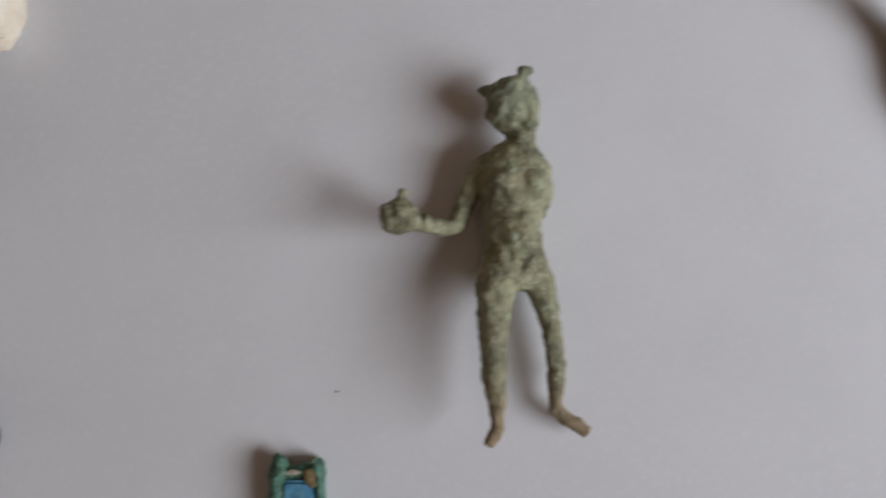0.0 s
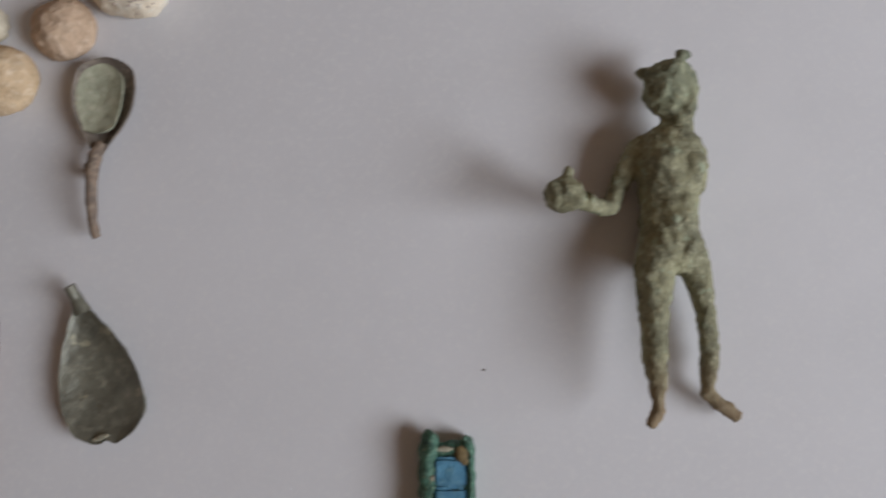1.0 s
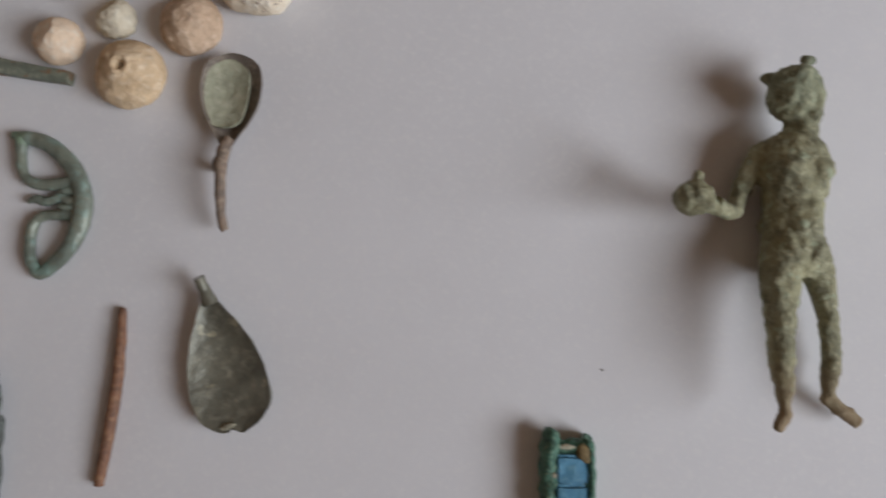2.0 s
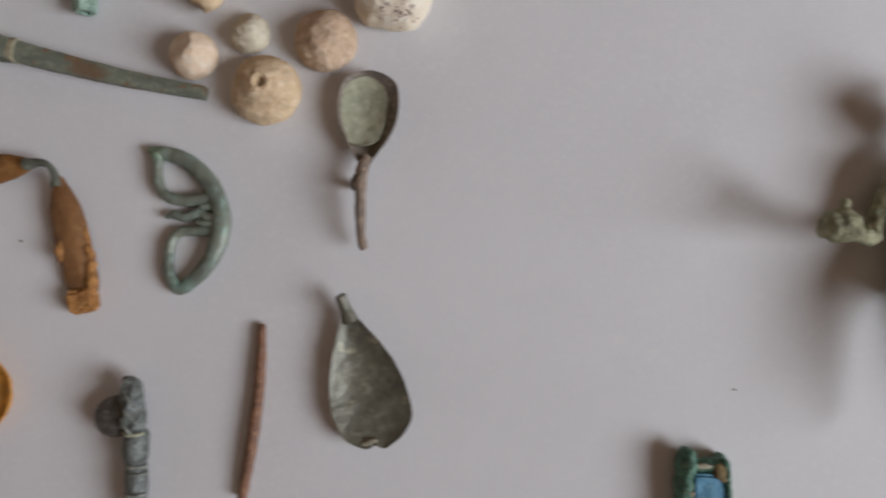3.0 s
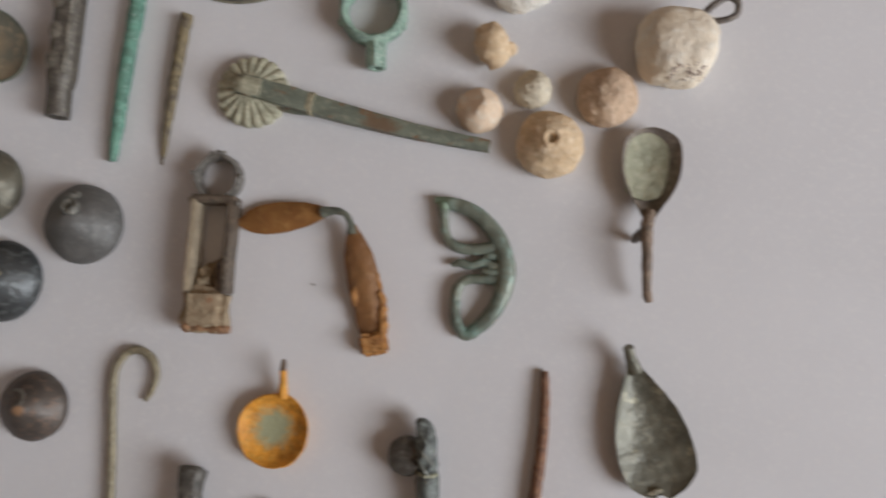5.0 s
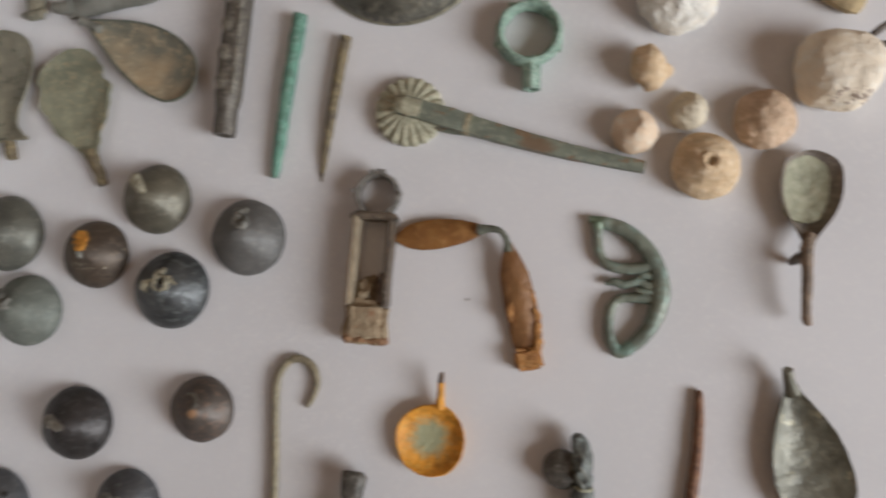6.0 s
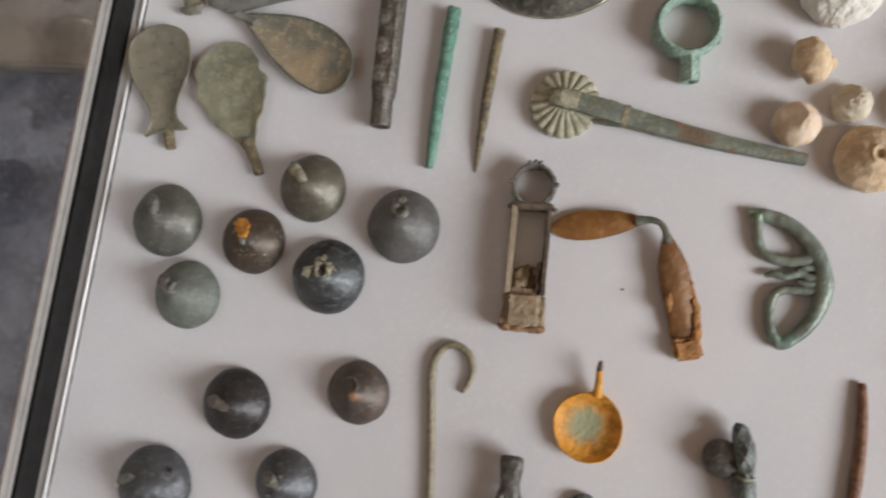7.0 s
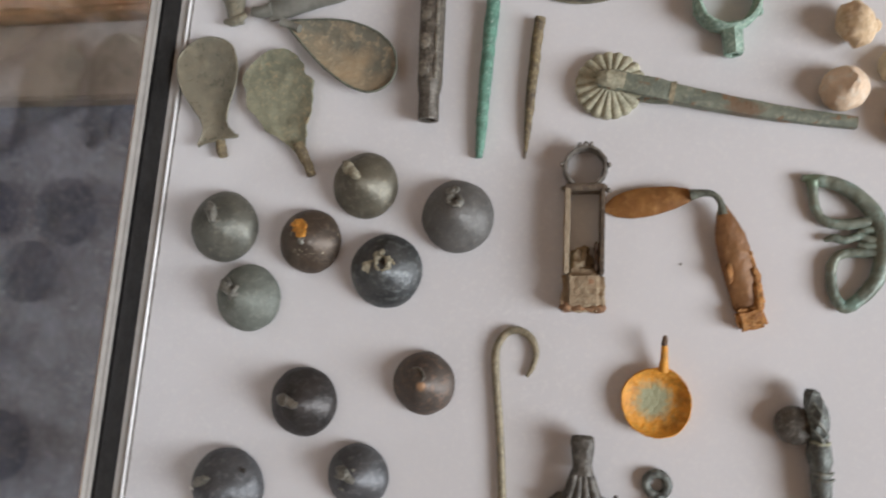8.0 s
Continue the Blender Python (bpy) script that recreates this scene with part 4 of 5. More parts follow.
def crusty(b, cuts, amp, size, seed):
    bmesh.ops.subdivide_edges(b, edges=b.edges[:], cuts=cuts, use_grid_fill=True)
    return rough_up(b, amp, size, seed)


# this wall's highlight is painted in: a paler tan than the opposite wall
part("side_wall", crusty(box(-0.0092, -0.0064, -0.0125, 0.0280, 0.0, 0.0120, 0.0007), 4, 0.0004, 0.005, 1), M_TANLIT, strap, "worn tan side wall, its highlight painted pale")
part("side_wall", crusty(box(0.0068, 0.0090, -0.0125, 0.0280, 0.0, 0.0120, 0.0006), 4, 0.0003, 0.005, 2), M_BUCKLE, strap)
part("end_bar", crusty(box(-0.0094, 0.0098, 0.0258, 0.0292, 0.0, 0.0122, 0.0009), 4, 0.0004, 0.004, 3), M_BUCKLE, strap)
plug = part("earth_plug", rough_up(crusty(box(-0.0094, 0.0094, -0.0292, -0.0095, 0.0, 0.0123, 0.0036, segs=3), 7, 0.0013, 0.0055, 4), 0.0006, 0.0016, 9), M_EARTH, strap, "sandy earth plug")
part("earth_mound", rough_up(blob(-0.0014, -0.0095, 0.0002, 0.0064, 0.0108, 0.0076, sub=4), 0.0024, 0.0034, 5), M_EARTH, plug, "crumbling mound of sandy earth")
part("rust_film", crusty(box(0.0046, 0.0066, -0.0110, 0.0030, 0.0, 0.0112, 0.0008), 4, 0.0008, 0.003, 8), M_RUSTDARK, plug, "dark rust-brown film")
part("rust_edge", rough_up(blob(-0.0074, -0.0268, 0.0050, 0.0034, 0.0030, 0.0052), 0.0009, 0.003, 6), M_RUSTBROWN, plug, "rusty lower edge")
part("rust_edge", rough_up(rough_up(sweep([(-0.0078, -0.0270, 0.0066, 0.0016), (-0.0030, -0.0276, 0.0076, 0.0018), (0.0030, -0.0275, 0.0074, 0.0018), (0.0080, -0.0270, 0.0066, 0.0016)], 12, 7), 0.0010, 0.003, 11), 0.0005, 0.0012, 12), M_RUSTBROWN, plug, "rusty lower edge")
part("rust_edge", rough_up(blob(0.0068, -0.0272, 0.0045, 0.0040, 0.0026, 0.0048), 0.0009, 0.003, 7), M_RUSTBROWN, plug, "rusty lower edge")
strap_ring = part("ring_band", rough_up(sweep(ring_path(0.0, 0.0375, 0.0053, 0.0092, 0.0012, 16, wob=0.15, seed=5), 10, 4, tall=4.0, closed=True), 0.0004, 0.003, 7), M_RINGGREY, strap, "grey ring")
for kx, ky in ((0.0, 0.0480), (-0.0026, 0.0474), (0.0025, 0.0476), (-0.0104, 0.0385), (0.0107, 0.0380), (0.0106, 0.0262), (-0.0098, 0.0270)):
    part("knob", rough_up(blob(kx, ky, 0.0090, 0.0012, 0.0012, 0.0016, sub=2), 0.0004, 0.001, kx * 900, -1), M_RINGGREY, strap_ring)

# ---- bent double-leaf implement ----
bent = thing("bent_implement", "rust-brown double-leaf bronze implement bent at its neck", "implement", 0.1125, 0.0145, 0)
blade_a = leaf(0.0410, [0.0014, 0.0048, 0.0062, 0.0067, 0.0066, 0.0060, 0.0050, 0.0036, 0.0024], dish=-0.0016, thick=0.0015, lift=(0.0006, 0.0045))
part("leaf_blade", rough_up(at_axis(blade_a, 0, 0, -81), 0.0002, 0.004, 1), M_RUST, bent)
part("neck", rough_up(sweep([(0.0375, 0.0058, 0.0062, 0.0026), (0.0425, 0.0066, 0.0072, 0.0017), (0.0465, 0.0060, 0.0078, 0.0014), (0.0492, 0.0036, 0.0078, 0.0014), (0.0505, 0.0002, 0.0074, 0.0017), (0.0510, -0.0030, 0.0072, 0.0022)], 12, 6), 0.0002, 0.003, 2), M_HINGE, bent, "grey-green bent neck")
blade_b = leaf(0.0520, [0.0016, 0.0042, 0.0060, 0.0067, 0.0068, 0.0066, 0.0064, 0.0062, 0.0050], dish=-0.0024, thick=0.0020, lift=(0.0050, 0.0004))
part("leaf_blade", rough_up(at_axis(blade_b, 0.0507, 0.0008, 195), 0.0004, 0.004, 3), M_RUSTLEAF, bent, "darker rust-brown blade")
part("rust_crust", rough_up(sweep([(0.0655, -0.0485, 0.0034, 0.0022), (0.0668, -0.0420, 0.0040, 0.0020), (0.0662, -0.0345, 0.0044, 0.0017), (0.0648, -0.0270, 0.0046, 0.0015), (0.0626, -0.0190, 0.0050, 0.0008)], 12, 10, tall=0.9), 0.0011, 0.0030, 20), M_RUSTLUMP, bent, "ragged ridge of rust crust")
end_lump = rough_up(crusty(box(-0.0056, 0.0058, -0.0050, 0.0042, 0.0, 0.0066, 0.0014), 6, 0.0010, 0.0034, 4), 0.0005, 0.0012, 5)
part("rust_lump", at_axis(end_lump, 0.0630, -0.0482, 15), M_RUSTLUMP, bent, "blocky orange rust lump")
part("rust_lump", rough_up(blob(0.0540, -0.0290, 0.0062, 0.0018, 0.0046, 0.0014), 0.0006, 0.003, 6), M_RUSTLUMP, bent)

# ---- orange pan with a stub handle ----
pan = thing("small_pan", "orange corroded bronze pan with a pale green centre", "pan", 0.1362, -0.0726, 0)
dish = lathe([(0.0, 0.0), (0.0085, 0.0), (0.0120, 0.0012), (0.0145, 0.0030), (0.0153, 0.0052), (0.0149, 0.0056), (0.0140, 0.0046), (0.0118, 0.0028), (0.0085, 0.0018), (0.0, 0.0014)], 48, 0.05, 4.0)
part("bowl", rough_up(dish, 0.0004, 0.003, 1), M_PANBOWL, pan)
part("handle", rough_up(sweep([(0.0030, 0.0140, 0.0046, 0.0024), (0.0030, 0.0200, 0.0064, 0.0017), (0.0028, 0.0255, 0.0078, 0.0014)], 10, 5), 0.0003, 0.003, 3), M_ORANGE, pan)
part("handle_tip", rough_up(sweep([(0.0028, 0.0250, 0.0077, 0.0013), (0.0029, 0.0275, 0.0082, 0.0013), (0.0031, 0.0298, 0.0086, 0.0009)], 10, 5), 0.0002, 0.002, 3), M_RUSTDARK, pan, "dark broken handle tip")

# ---- dark folded fitting and little ring below it ----
fold = thing("folded_fitting", "dark folded bronze fitting with splayed arms", "fitting", 0.1045, -0.1150, 0)
part("cap", rough_up(sweep([(0.0, 0.0250, 0.0066, 0.0046), (0.0, 0.0238, 0.0070, 0.0052), (0.0, 0.0190, 0.0074, 0.0048), (0.0, 0.0140, 0.0073, 0.0042), (0.0, 0.0100, 0.0070, 0.0048)], 16, 6, tall=0.95, square=True), 0.0004, 0.004, 1), M_DARKFOLD, fold)
for k, ex in enumerate((-0.0075, -0.0025, 0.0025, 0.0072)):
    part("fold_rib", rough_up(sweep([(ex * 0.25, 0.0150, 0.0085, 0.0016), (ex * 0.55, 0.0060, 0.0078, 0.0024), (ex * 0.95, -0.0040, 0.0062, 0.0028), (ex * 1.3, -0.0160, 0.0045, 0.0028)], 10, 5, tall=1.3), 0.0003, 0.004, k), M_DARKFOLD, fold)
part("side_arm", rough_up(sweep([(-0.004, -0.0010, 0.0055, 0.0032), (-0.010, -0.0020, 0.0050, 0.0024), (-0.0145, -0.0045, 0.0055, 0.0016), (-0.0165, -0.0035, 0.0070, 0.0010)], 10, 5), 0.0003, 0.003, 6), M_DARKFOLD, fold)
part("side_arm", rough_up(sweep([(0.004, -0.0010, 0.0055, 0.0030), (0.009, -0.0025, 0.0050, 0.0024), (0.0130, -0.0020, 0.0060, 0.0016), (0.0148, 0.0012, 0.0075, 0.0009)], 10, 5), 0.0003, 0.003, 7), M_DARKFOLD, fold)
part("base_plate", rough_up(leaf(0.030, [0.004, 0.010, 0.012, 0.010, 0.004], dish=-0.002, thick=0.003, lift=(0.0, 0.0)), 0.0003, 0.004, 8), M_DARKFOLD, fold).matrix_local = pose(0, -0.026, 0)
loop = thing("small_loop", "small dark bronze loop with a stub", "loop", 0.1370, -0.1085, 0)
part("ring_band", rough_up(sweep(ring_path(0, 0, 0.0022, 0.0047, 0.0020, 14), 12, 4, closed=True), 0.0002, 0.003, 1), M_SLATE, loop)
part("stub", rough_up(sweep([(0.0005, -0.0045, 0.0026, 0.0024), (0.0012, -0.0110, 0.0030, 0.0028), (0.0015, -0.0220, 0.0030, 0.0028)], 12, 5), 0.0003, 0.003, 2), M_SLATE, loop)

# ---- openwork half-moon brooch ----
brooch = thing("openwork_brooch", "teal green openwork half-moon bronze brooch", "brooch", 0.2200, 0.0, 0)
part("arc", rough_up(sweep([(-0.0225, 0.0288, 0.0026, 0.0014), (-0.0150, 0.0276, 0.0032, 0.0027), (-0.0060, 0.0245, 0.0036, 0.0033), (0.0035, 0.0165, 0.0038, 0.0036), (0.0090, 0.0055, 0.0040, 0.0038), (0.0095, -0.0060, 0.0040, 0.0038), (0.0058, -0.0165, 0.0037, 0.0034), (-0.0010, -0.0245, 0.0033, 0.0030), (-0.0060, -0.0278, 0.0028, 0.0026), (-0.0085, -0.0262, 0.0026, 0.0024)], 14, 8, tall=0.75), 0.0004, 0.005, 1), M_TEAL, brooch)
part("upper_loop", rough_up(sweep([(-0.0185, 0.0275, 0.0028, 0.0026), (-0.0180, 0.0200, 0.0026, 0.0021), (-0.0165, 0.0135, 0.0026, 0.0021), (-0.0125, 0.0092, 0.0028, 0.0023), (-0.0050, 0.0082, 0.0030, 0.0025), (0.0055, 0.0098, 0.0032, 0.0026)], 12, 7), 0.0003, 0.004, 2), M_TEAL, brooch)
part("middle_bar", rough_up(sweep([(-0.0138, 0.0012, 0.0022, 0.0009), (-0.0100, 0.0024, 0.0028, 0.0018), (-0.0060, 0.0014, 0.0026, 0.0019), (0.0000, 0.0032, 0.0028, 0.0018), (0.0040, 0.0016, 0.0030, 0.0022), (0.0080, 0.0020, 0.0030, 0.0024)], 10, 6), 0.0003, 0.004, 3), M_TEAL, brooch)
part("scroll", rough_up(sweep([(0.0070, 0.0062, 0.0034, 0.0022), (0.0022, 0.0058, 0.0034, 0.0017), (-0.0006, 0.0044, 0.0030, 0.0012)], 10, 5), 0.0003, 0.003, 5), M_TEAL, brooch)
part("scroll", rough_up(sweep([(0.0072, -0.0010, 0.0034, 0.0022), (0.0026, -0.0012, 0.0034, 0.0017), (-0.0004, -0.0004, 0.0030, 0.0012)], 10, 5), 0.0003, 0.003, 6), M_TEAL, brooch)
part("lower_loop", rough_up(sweep([(0.0070, -0.0040, 0.0030, 0.0026), (0.0, -0.0040, 0.0028, 0.0023), (-0.0070, -0.0048, 0.0026, 0.0021), (-0.0105, -0.0085, 0.0026, 0.0022), (-0.0112, -0.0150, 0.0026, 0.0022), (-0.0105, -0.0220, 0.0027, 0.0023), (-0.0075, -0.0268, 0.0027, 0.0025)], 12, 7), 0.0003, 0.004, 4), M_TEAL, brooch)

# ---- ribbed pendant with a disc ----
pend = thing("ribbed_pendant", "slate green ribbed pendant with a dark side disc", "pendant", 0.2010, -0.0900, 0)
disc = lathe([(0.0, 0.0), (0.0062, 0.0), (0.0076, 0.0012), (0.0082, 0.0040), (0.0078, 0.0072), (0.0058, 0.0090), (0.0, 0.0096)], 36, 0.04, 2.0)
disc.transform(Matrix.Translation((-0.0078, 0.0112, 0.0)))
part("disc", rough_up(disc, 0.0004, 0.005, 1), M_DARKFOLD, pend, "dark round disc", angle=70)


def twisted_bar(points, turns, sides=4, steps=10):
    """A bar with flat sides that twist along its way."""
    path, b, rings = spline(points, steps), bmesh.new(), []
    for i, q in enumerate(path):
        t = i / (len(path) - 1)
        rings.append([b.verts.new((q[0] + q[3] * math.cos(w), q[1], q[2] + 1.15 * q[3] * math.sin(w))) for w in (2 * math.pi * (k / sides + turns * t) for k in range(sides))])
    for m, n in zip(rings, rings[1:]):
        for k in range(sides):
            b.faces.new((m[k], m[(k + 1) % sides], n[(k + 1) % sides], n[k]))
    b.faces.new(rings[0])
    b.faces.new(rings[-1][::-1])
    return b


head = part("head", rough_up(twisted_bar([(-0.0024, 0.0272, 0.0076, 0.0020), (-0.0018, 0.0250, 0.0080, 0.0036), (-0.0004, 0.0180, 0.0080, 0.0047), (0.0004, 0.0105, 0.0076, 0.0046), (0.0008, 0.0068, 0.0070, 0.0038)], 0.45, 5), 0.0004, 0.003, 2), M_SLATE, pend, "twisted faceted head", angle=18)
for k in range(3):
    y1 = 0.0225 - 0.0056 * k
    part("pale_edge", rough_up(sweep([(-0.0034, y1, 0.0112, 0.0004), (-0.0004, y1 - 0.0034, 0.0129, 0.0006), (0.0032, y1 - 0.0080, 0.0106, 0.0004)], 8, 4), 0.0004, 0.002, k, -1), M_SLATEPALE, head, "pale diagonal edge")
part("waist_ring", rough_up(sweep([(-0.0032, 0.0056, 0.0090, 0.0005), (-0.0004, 0.0052, 0.0116, 0.0007), (0.0028, 0.0050, 0.0112, 0.0008), (0.0050, 0.0054, 0.0084, 0.0005)], 8, 5), 0.0004, 0.002, 3, -1), M_SPOON_PALE, pend, "pale crusted waist ring")
body_p = part("body", rough_up(sweep([(0.0008, 0.0066, 0.0058, 0.0038), (0.0010, 0.0030, 0.0062, 0.0048), (0.0013, -0.0020, 0.0062, 0.0050), (0.0016, -0.0068, 0.0056, 0.0039), (0.0020, -0.0120, 0.0054, 0.0042), (0.0024, -0.0200, 0.0052, 0.0038), (0.0024, -0.0290, 0.0048, 0.0034)], 14, 7, tall=1.1), 0.0005, 0.004, 5), M_SLATE, pend)
for k, y1 in enumerate((-0.0072, -0.0100, -0.0180)):
    part("collar_ring", rough_up(sweep([(-0.0018, y1, 0.0066, 0.0006), (0.0004, y1 - 0.0003, 0.0094, 0.0008), (0.0044, y1 - 0.0003, 0.0094, 0.0008), (0.0066, y1, 0.0066, 0.0006)], 8, 4), 0.0003, 0.002, k, -1), M_SLATEPALE, body_p, "worn grey collar ring")


# ---- spindle whorls and clay lumps ----
def whorl(x, y, r, h, material, label, seed, hole=0.0, chips=(), amp=0.0008):
    w = thing("spindle_whorl", label, "whorl", x, y, seed * 40, "clay spindle whorls")
    prof = [(0.0, 0.0), (0.72, 0.0), (0.92, 0.10), (1.0, 0.28), (0.97, 0.44), (0.86, 0.62), (0.68, 0.78), (0.48, 0.91), (0.30, 0.985)]
    prof += [(0.27, 1.03), (0.22, 1.045), (hole, 1.01), (hole * 0.85, 0.92), (0.0, 0.89)] if hole else [(0.15, 1.0), (0.0, 1.0)]
    pts = [(0.0, 0.0)] + [(max(float(a), 0.0), max(float(b), 0.0)) for a, b in spline(prof[1:], 4)]
    b = lathe([(a * r, c * h) for a, c in pts], 48, 0.07, seed)
    rough_up(b, amp, r * 0.35, seed)
    for nx, ny, nz, depth in chips:
        n = Vector((nx, ny, nz)).normalized()
        n.rotate(Matrix.Rotation(-radians(seed * 40), 3, "Z"))
        for v in b.verts:
            over = (v.co - Vector((0, 0, h * 0.45))).dot(n) - depth * r
            if over > 0:
                v.co -= n * over * 1.12
    part("body", rough_up(b, amp * 0.5, r * 0.11, seed + 2), material, w, angle=40)
    if hole:
        # brown disc on the hole's floor in place of its shade
        part("hole_shade", lathe([(0.0, h * 0.89), (hole * r * 0.8, h * 0.905), (0.0, h * 0.925)], 16), M_EARTH, w, "brown disc painted in for the pierced hole's shade")
    return w


whorl(0.2452, 0.0550, 0.0146, 0.0150, M_CLAY, "sandy conical clay spindle whorl with a pierced top", 1.0, 0.14, amp=0.0005)
whorl(0.2145, 0.0682, 0.0099, 0.0145, M_CLAYPALE, "pale chipped ball-shaped clay whorl", 2.0, chips=((-0.45, 0.25, 0.9, 0.66), (0.5, 0.6, 0.7, 0.80)), amp=0.00035)
whorl(0.2685, 0.0767, 0.0131, 0.0138, M_CLAYPINK, "pinkish rough domed clay whorl", 3.0, chips=((0.6, -0.5, 0.8, 0.62), (-0.4, 0.7, 0.8, 0.66)), amp=0.0005)
whorl(0.2370, 0.0790, 0.0083, 0.0110, M_STONEGREY, "small grey-beige knobbed clay whorl", 4.0, chips=((-0.5, 0.6, 0.75, 0.60),), amp=0.0007)
lump = thing("clay_lump", "small sandy pear-shaped clay lump", "lump", 0.2190, 0.0968, 0)
part("body", rough_up(sweep([(-0.0040, 0.0080, 0.0052, 0.0030), (-0.0030, 0.0058, 0.0062, 0.0058), (-0.0008, 0.0, 0.0078, 0.0076), (0.0012, -0.0050, 0.0068, 0.0066), (0.0022, -0.0082, 0.0045, 0.0034)], 20, 8), 0.0011, 0.0042, 5), M_CLAY, lump, angle=80)
part("knob", rough_up(blob(0.0070, -0.0012, 0.0060, 0.0032, 0.0034, 0.0032), 0.0007, 0.003, 6), M_CLAY, lump)
whorl(0.2290, 0.1300, 0.0175, 0.0180, M_WHITECLAY, "large whitish chalky clay whorl", 6.0, chips=((-0.2, -0.6, 0.8, 0.66), (0.6, -0.4, 0.7, 0.74)), amp=0.0012)

stone = thing("stone_weight", "chalky white stone weight with an iron wire ring", "weight", 0.2965, 0.0985, 0)
sb = blob(0, 0, 0, 1, 1, 1, sub=5)
for v in sb.verts:
    q = [math.copysign(abs(a) ** 0.56, a) for a in v.co]
    f = 1 - 0.15 * q[2]
    trim = 1 + 0.30 * min(q[1], 0.0) if q[0] > 0 else 1 + 0.10 * min(q[1], 0.0)
    v.co = (q[0] * 0.0160 * f * trim + 0.0004 * q[2], q[1] * 0.0157 * f - 0.0006 - 0.0012 * q[0], max(0.0106 + q[2] * 0.0112, 0.0))
rough_up(sb, 0.0014, 0.016, 2.0)
rough_up(sb, 0.00045, 0.0045, 5.0)
picks = random.Random(8)
low_side = [v.co.copy() for v in sb.verts if v.co.z > 0.0080 and v.co.y < -0.0105 and -0.004 < v.co.x < 0.011]
pit_places = picks.sample(low_side, min(34, len(low_side)))
part("body", sb, M_CHALK, stone, angle=80)
part("pit", rough_up(sweep([(0.0052, 0.0030, 0.0202, 0.0006), (0.0060, 0.0012, 0.0205, 0.0017), (0.0072, -0.0012, 0.0202, 0.0014), (0.0070, -0.0040, 0.0200, 0.0005)], 12, 6, tall=0.7), 0.0012, 0.0020, 3.0, -1), M_PITS, stone, "grey pitted hollow")
for k, at in enumerate(pit_places):
    q = 0.0003 + 0.00011 * (k % 4)
    part("pit", rough_up(blob(*at, q * 1.3, q, q, sub=2), q * 0.6, q * 1.2, k, -1), M_PITDARK, stone, "small brown pit")
part("wire_ring", sweep([(0.0070, 0.0098, 0.0165, 0.0015), (0.0112, 0.0140, 0.0188, 0.0015), (0.0165, 0.0172, 0.0195, 0.0014), (0.0208, 0.0155, 0.0190, 0.0014), (0.0206, 0.0108, 0.0182, 0.0014), (0.0160, 0.0084, 0.0175, 0.0014), (0.0095, 0.0082, 0.0160, 0.0015)], 10, 6), M_SPOON_RIM, stone, "dark iron wire ring")

# ---- things at the upper edge ----
big = thing("bronze_bowl", "dark bronze bowl lying upside down on the sheet", "bowl", 0.1020, 0.1580, 0)
part("body", rough_up(lathe([(0.0, 0.0), (0.040, 0.0), (0.0432, 0.0008), (0.0436, 0.0030), (0.0415, 0.0080), (0.0360, 0.0130), (0.026, 0.0165), (0.012, 0.0180), (0.0, 0.0182)], 64, 0.012, 1.0), 0.0005, 0.012, 1), M_BOWL, big, angle=80)
part("rim", sweep(ring_path(0, 0, 0.0016, 0.0432, 0.0013, 32), 10, 3, closed=True), M_SPOON_OLIVE, big, "worn olive rim")
shard = bmesh.new()
sweep([(-0.030, 0.022, 0.0035, 0.0050), (-0.012, 0.012, 0.0042, 0.0062), (0.0, 0.0045, 0.0042, 0.0058), (0.0045, 0.0025, 0.0030, 0.0040)], 8, 5, tall=0.65, square=True, bm=shard)
solid("bone_fragment", rough_up(shard, 0.0005, 0.005, 1), M_TAN, "tan flat bone fragment with a broken end", "fragment", pose(0.3020, 0.1265, 0))
dark = thing("bronze_fragment", "dark corroded curved bronze fragment", "fragment", 0.6740, 0.0860, 0)
part("curved_arm", rough_up(sweep([(-0.0120, 0.0060, 0.0180, 0.0030), (-0.0040, 0.0030, 0.0160, 0.0048), (0.0020, -0.0060, 0.0120, 0.0060), (0.0060, -0.0200, 0.0080, 0.0066), (0.0090, -0.0400, 0.0075, 0.0070), (0.0200, -0.0600, 0.0060, 0.0056)], 12, 6), 0.0007, 0.005, 1), M_SPOON_RIM, dark)
part("foot", rough_up(blob(0.006, -0.018, 0.0055, 0.0090, 0.0110, 0.0055), 0.0008, 0.006, 2), M_SPOON_RIM, dark)

# ---- blue inlaid case ----
inlay = thing("inlaid_case", "green-crusted bronze case inlaid with blue paste", "case", 0.4246, -0.0872, 0)
part("base_plate", box(-0.0090, 0.0092, -0.070, -0.0020, 0.0, 0.0078, 0.0012), M_BLUECASE, inlay)
part("side_wall", rough_up(sweep([(-0.0056, 0.0026, 0.0044, 0.0018), (-0.0066, 0.0008, 0.0052, 0.0032), (-0.0070, -0.0040, 0.0056, 0.0036), (-0.0071, -0.0140, 0.0053, 0.0032), (-0.0072, -0.0220, 0.0056, 0.0030), (-0.0072, -0.0400, 0.0055, 0.0028), (-0.0072, -0.0700, 0.0055, 0.0028)], 16, 10, tall=1.65), 0.0014, 0.0046, 1.0), M_BLUECASE, inlay)
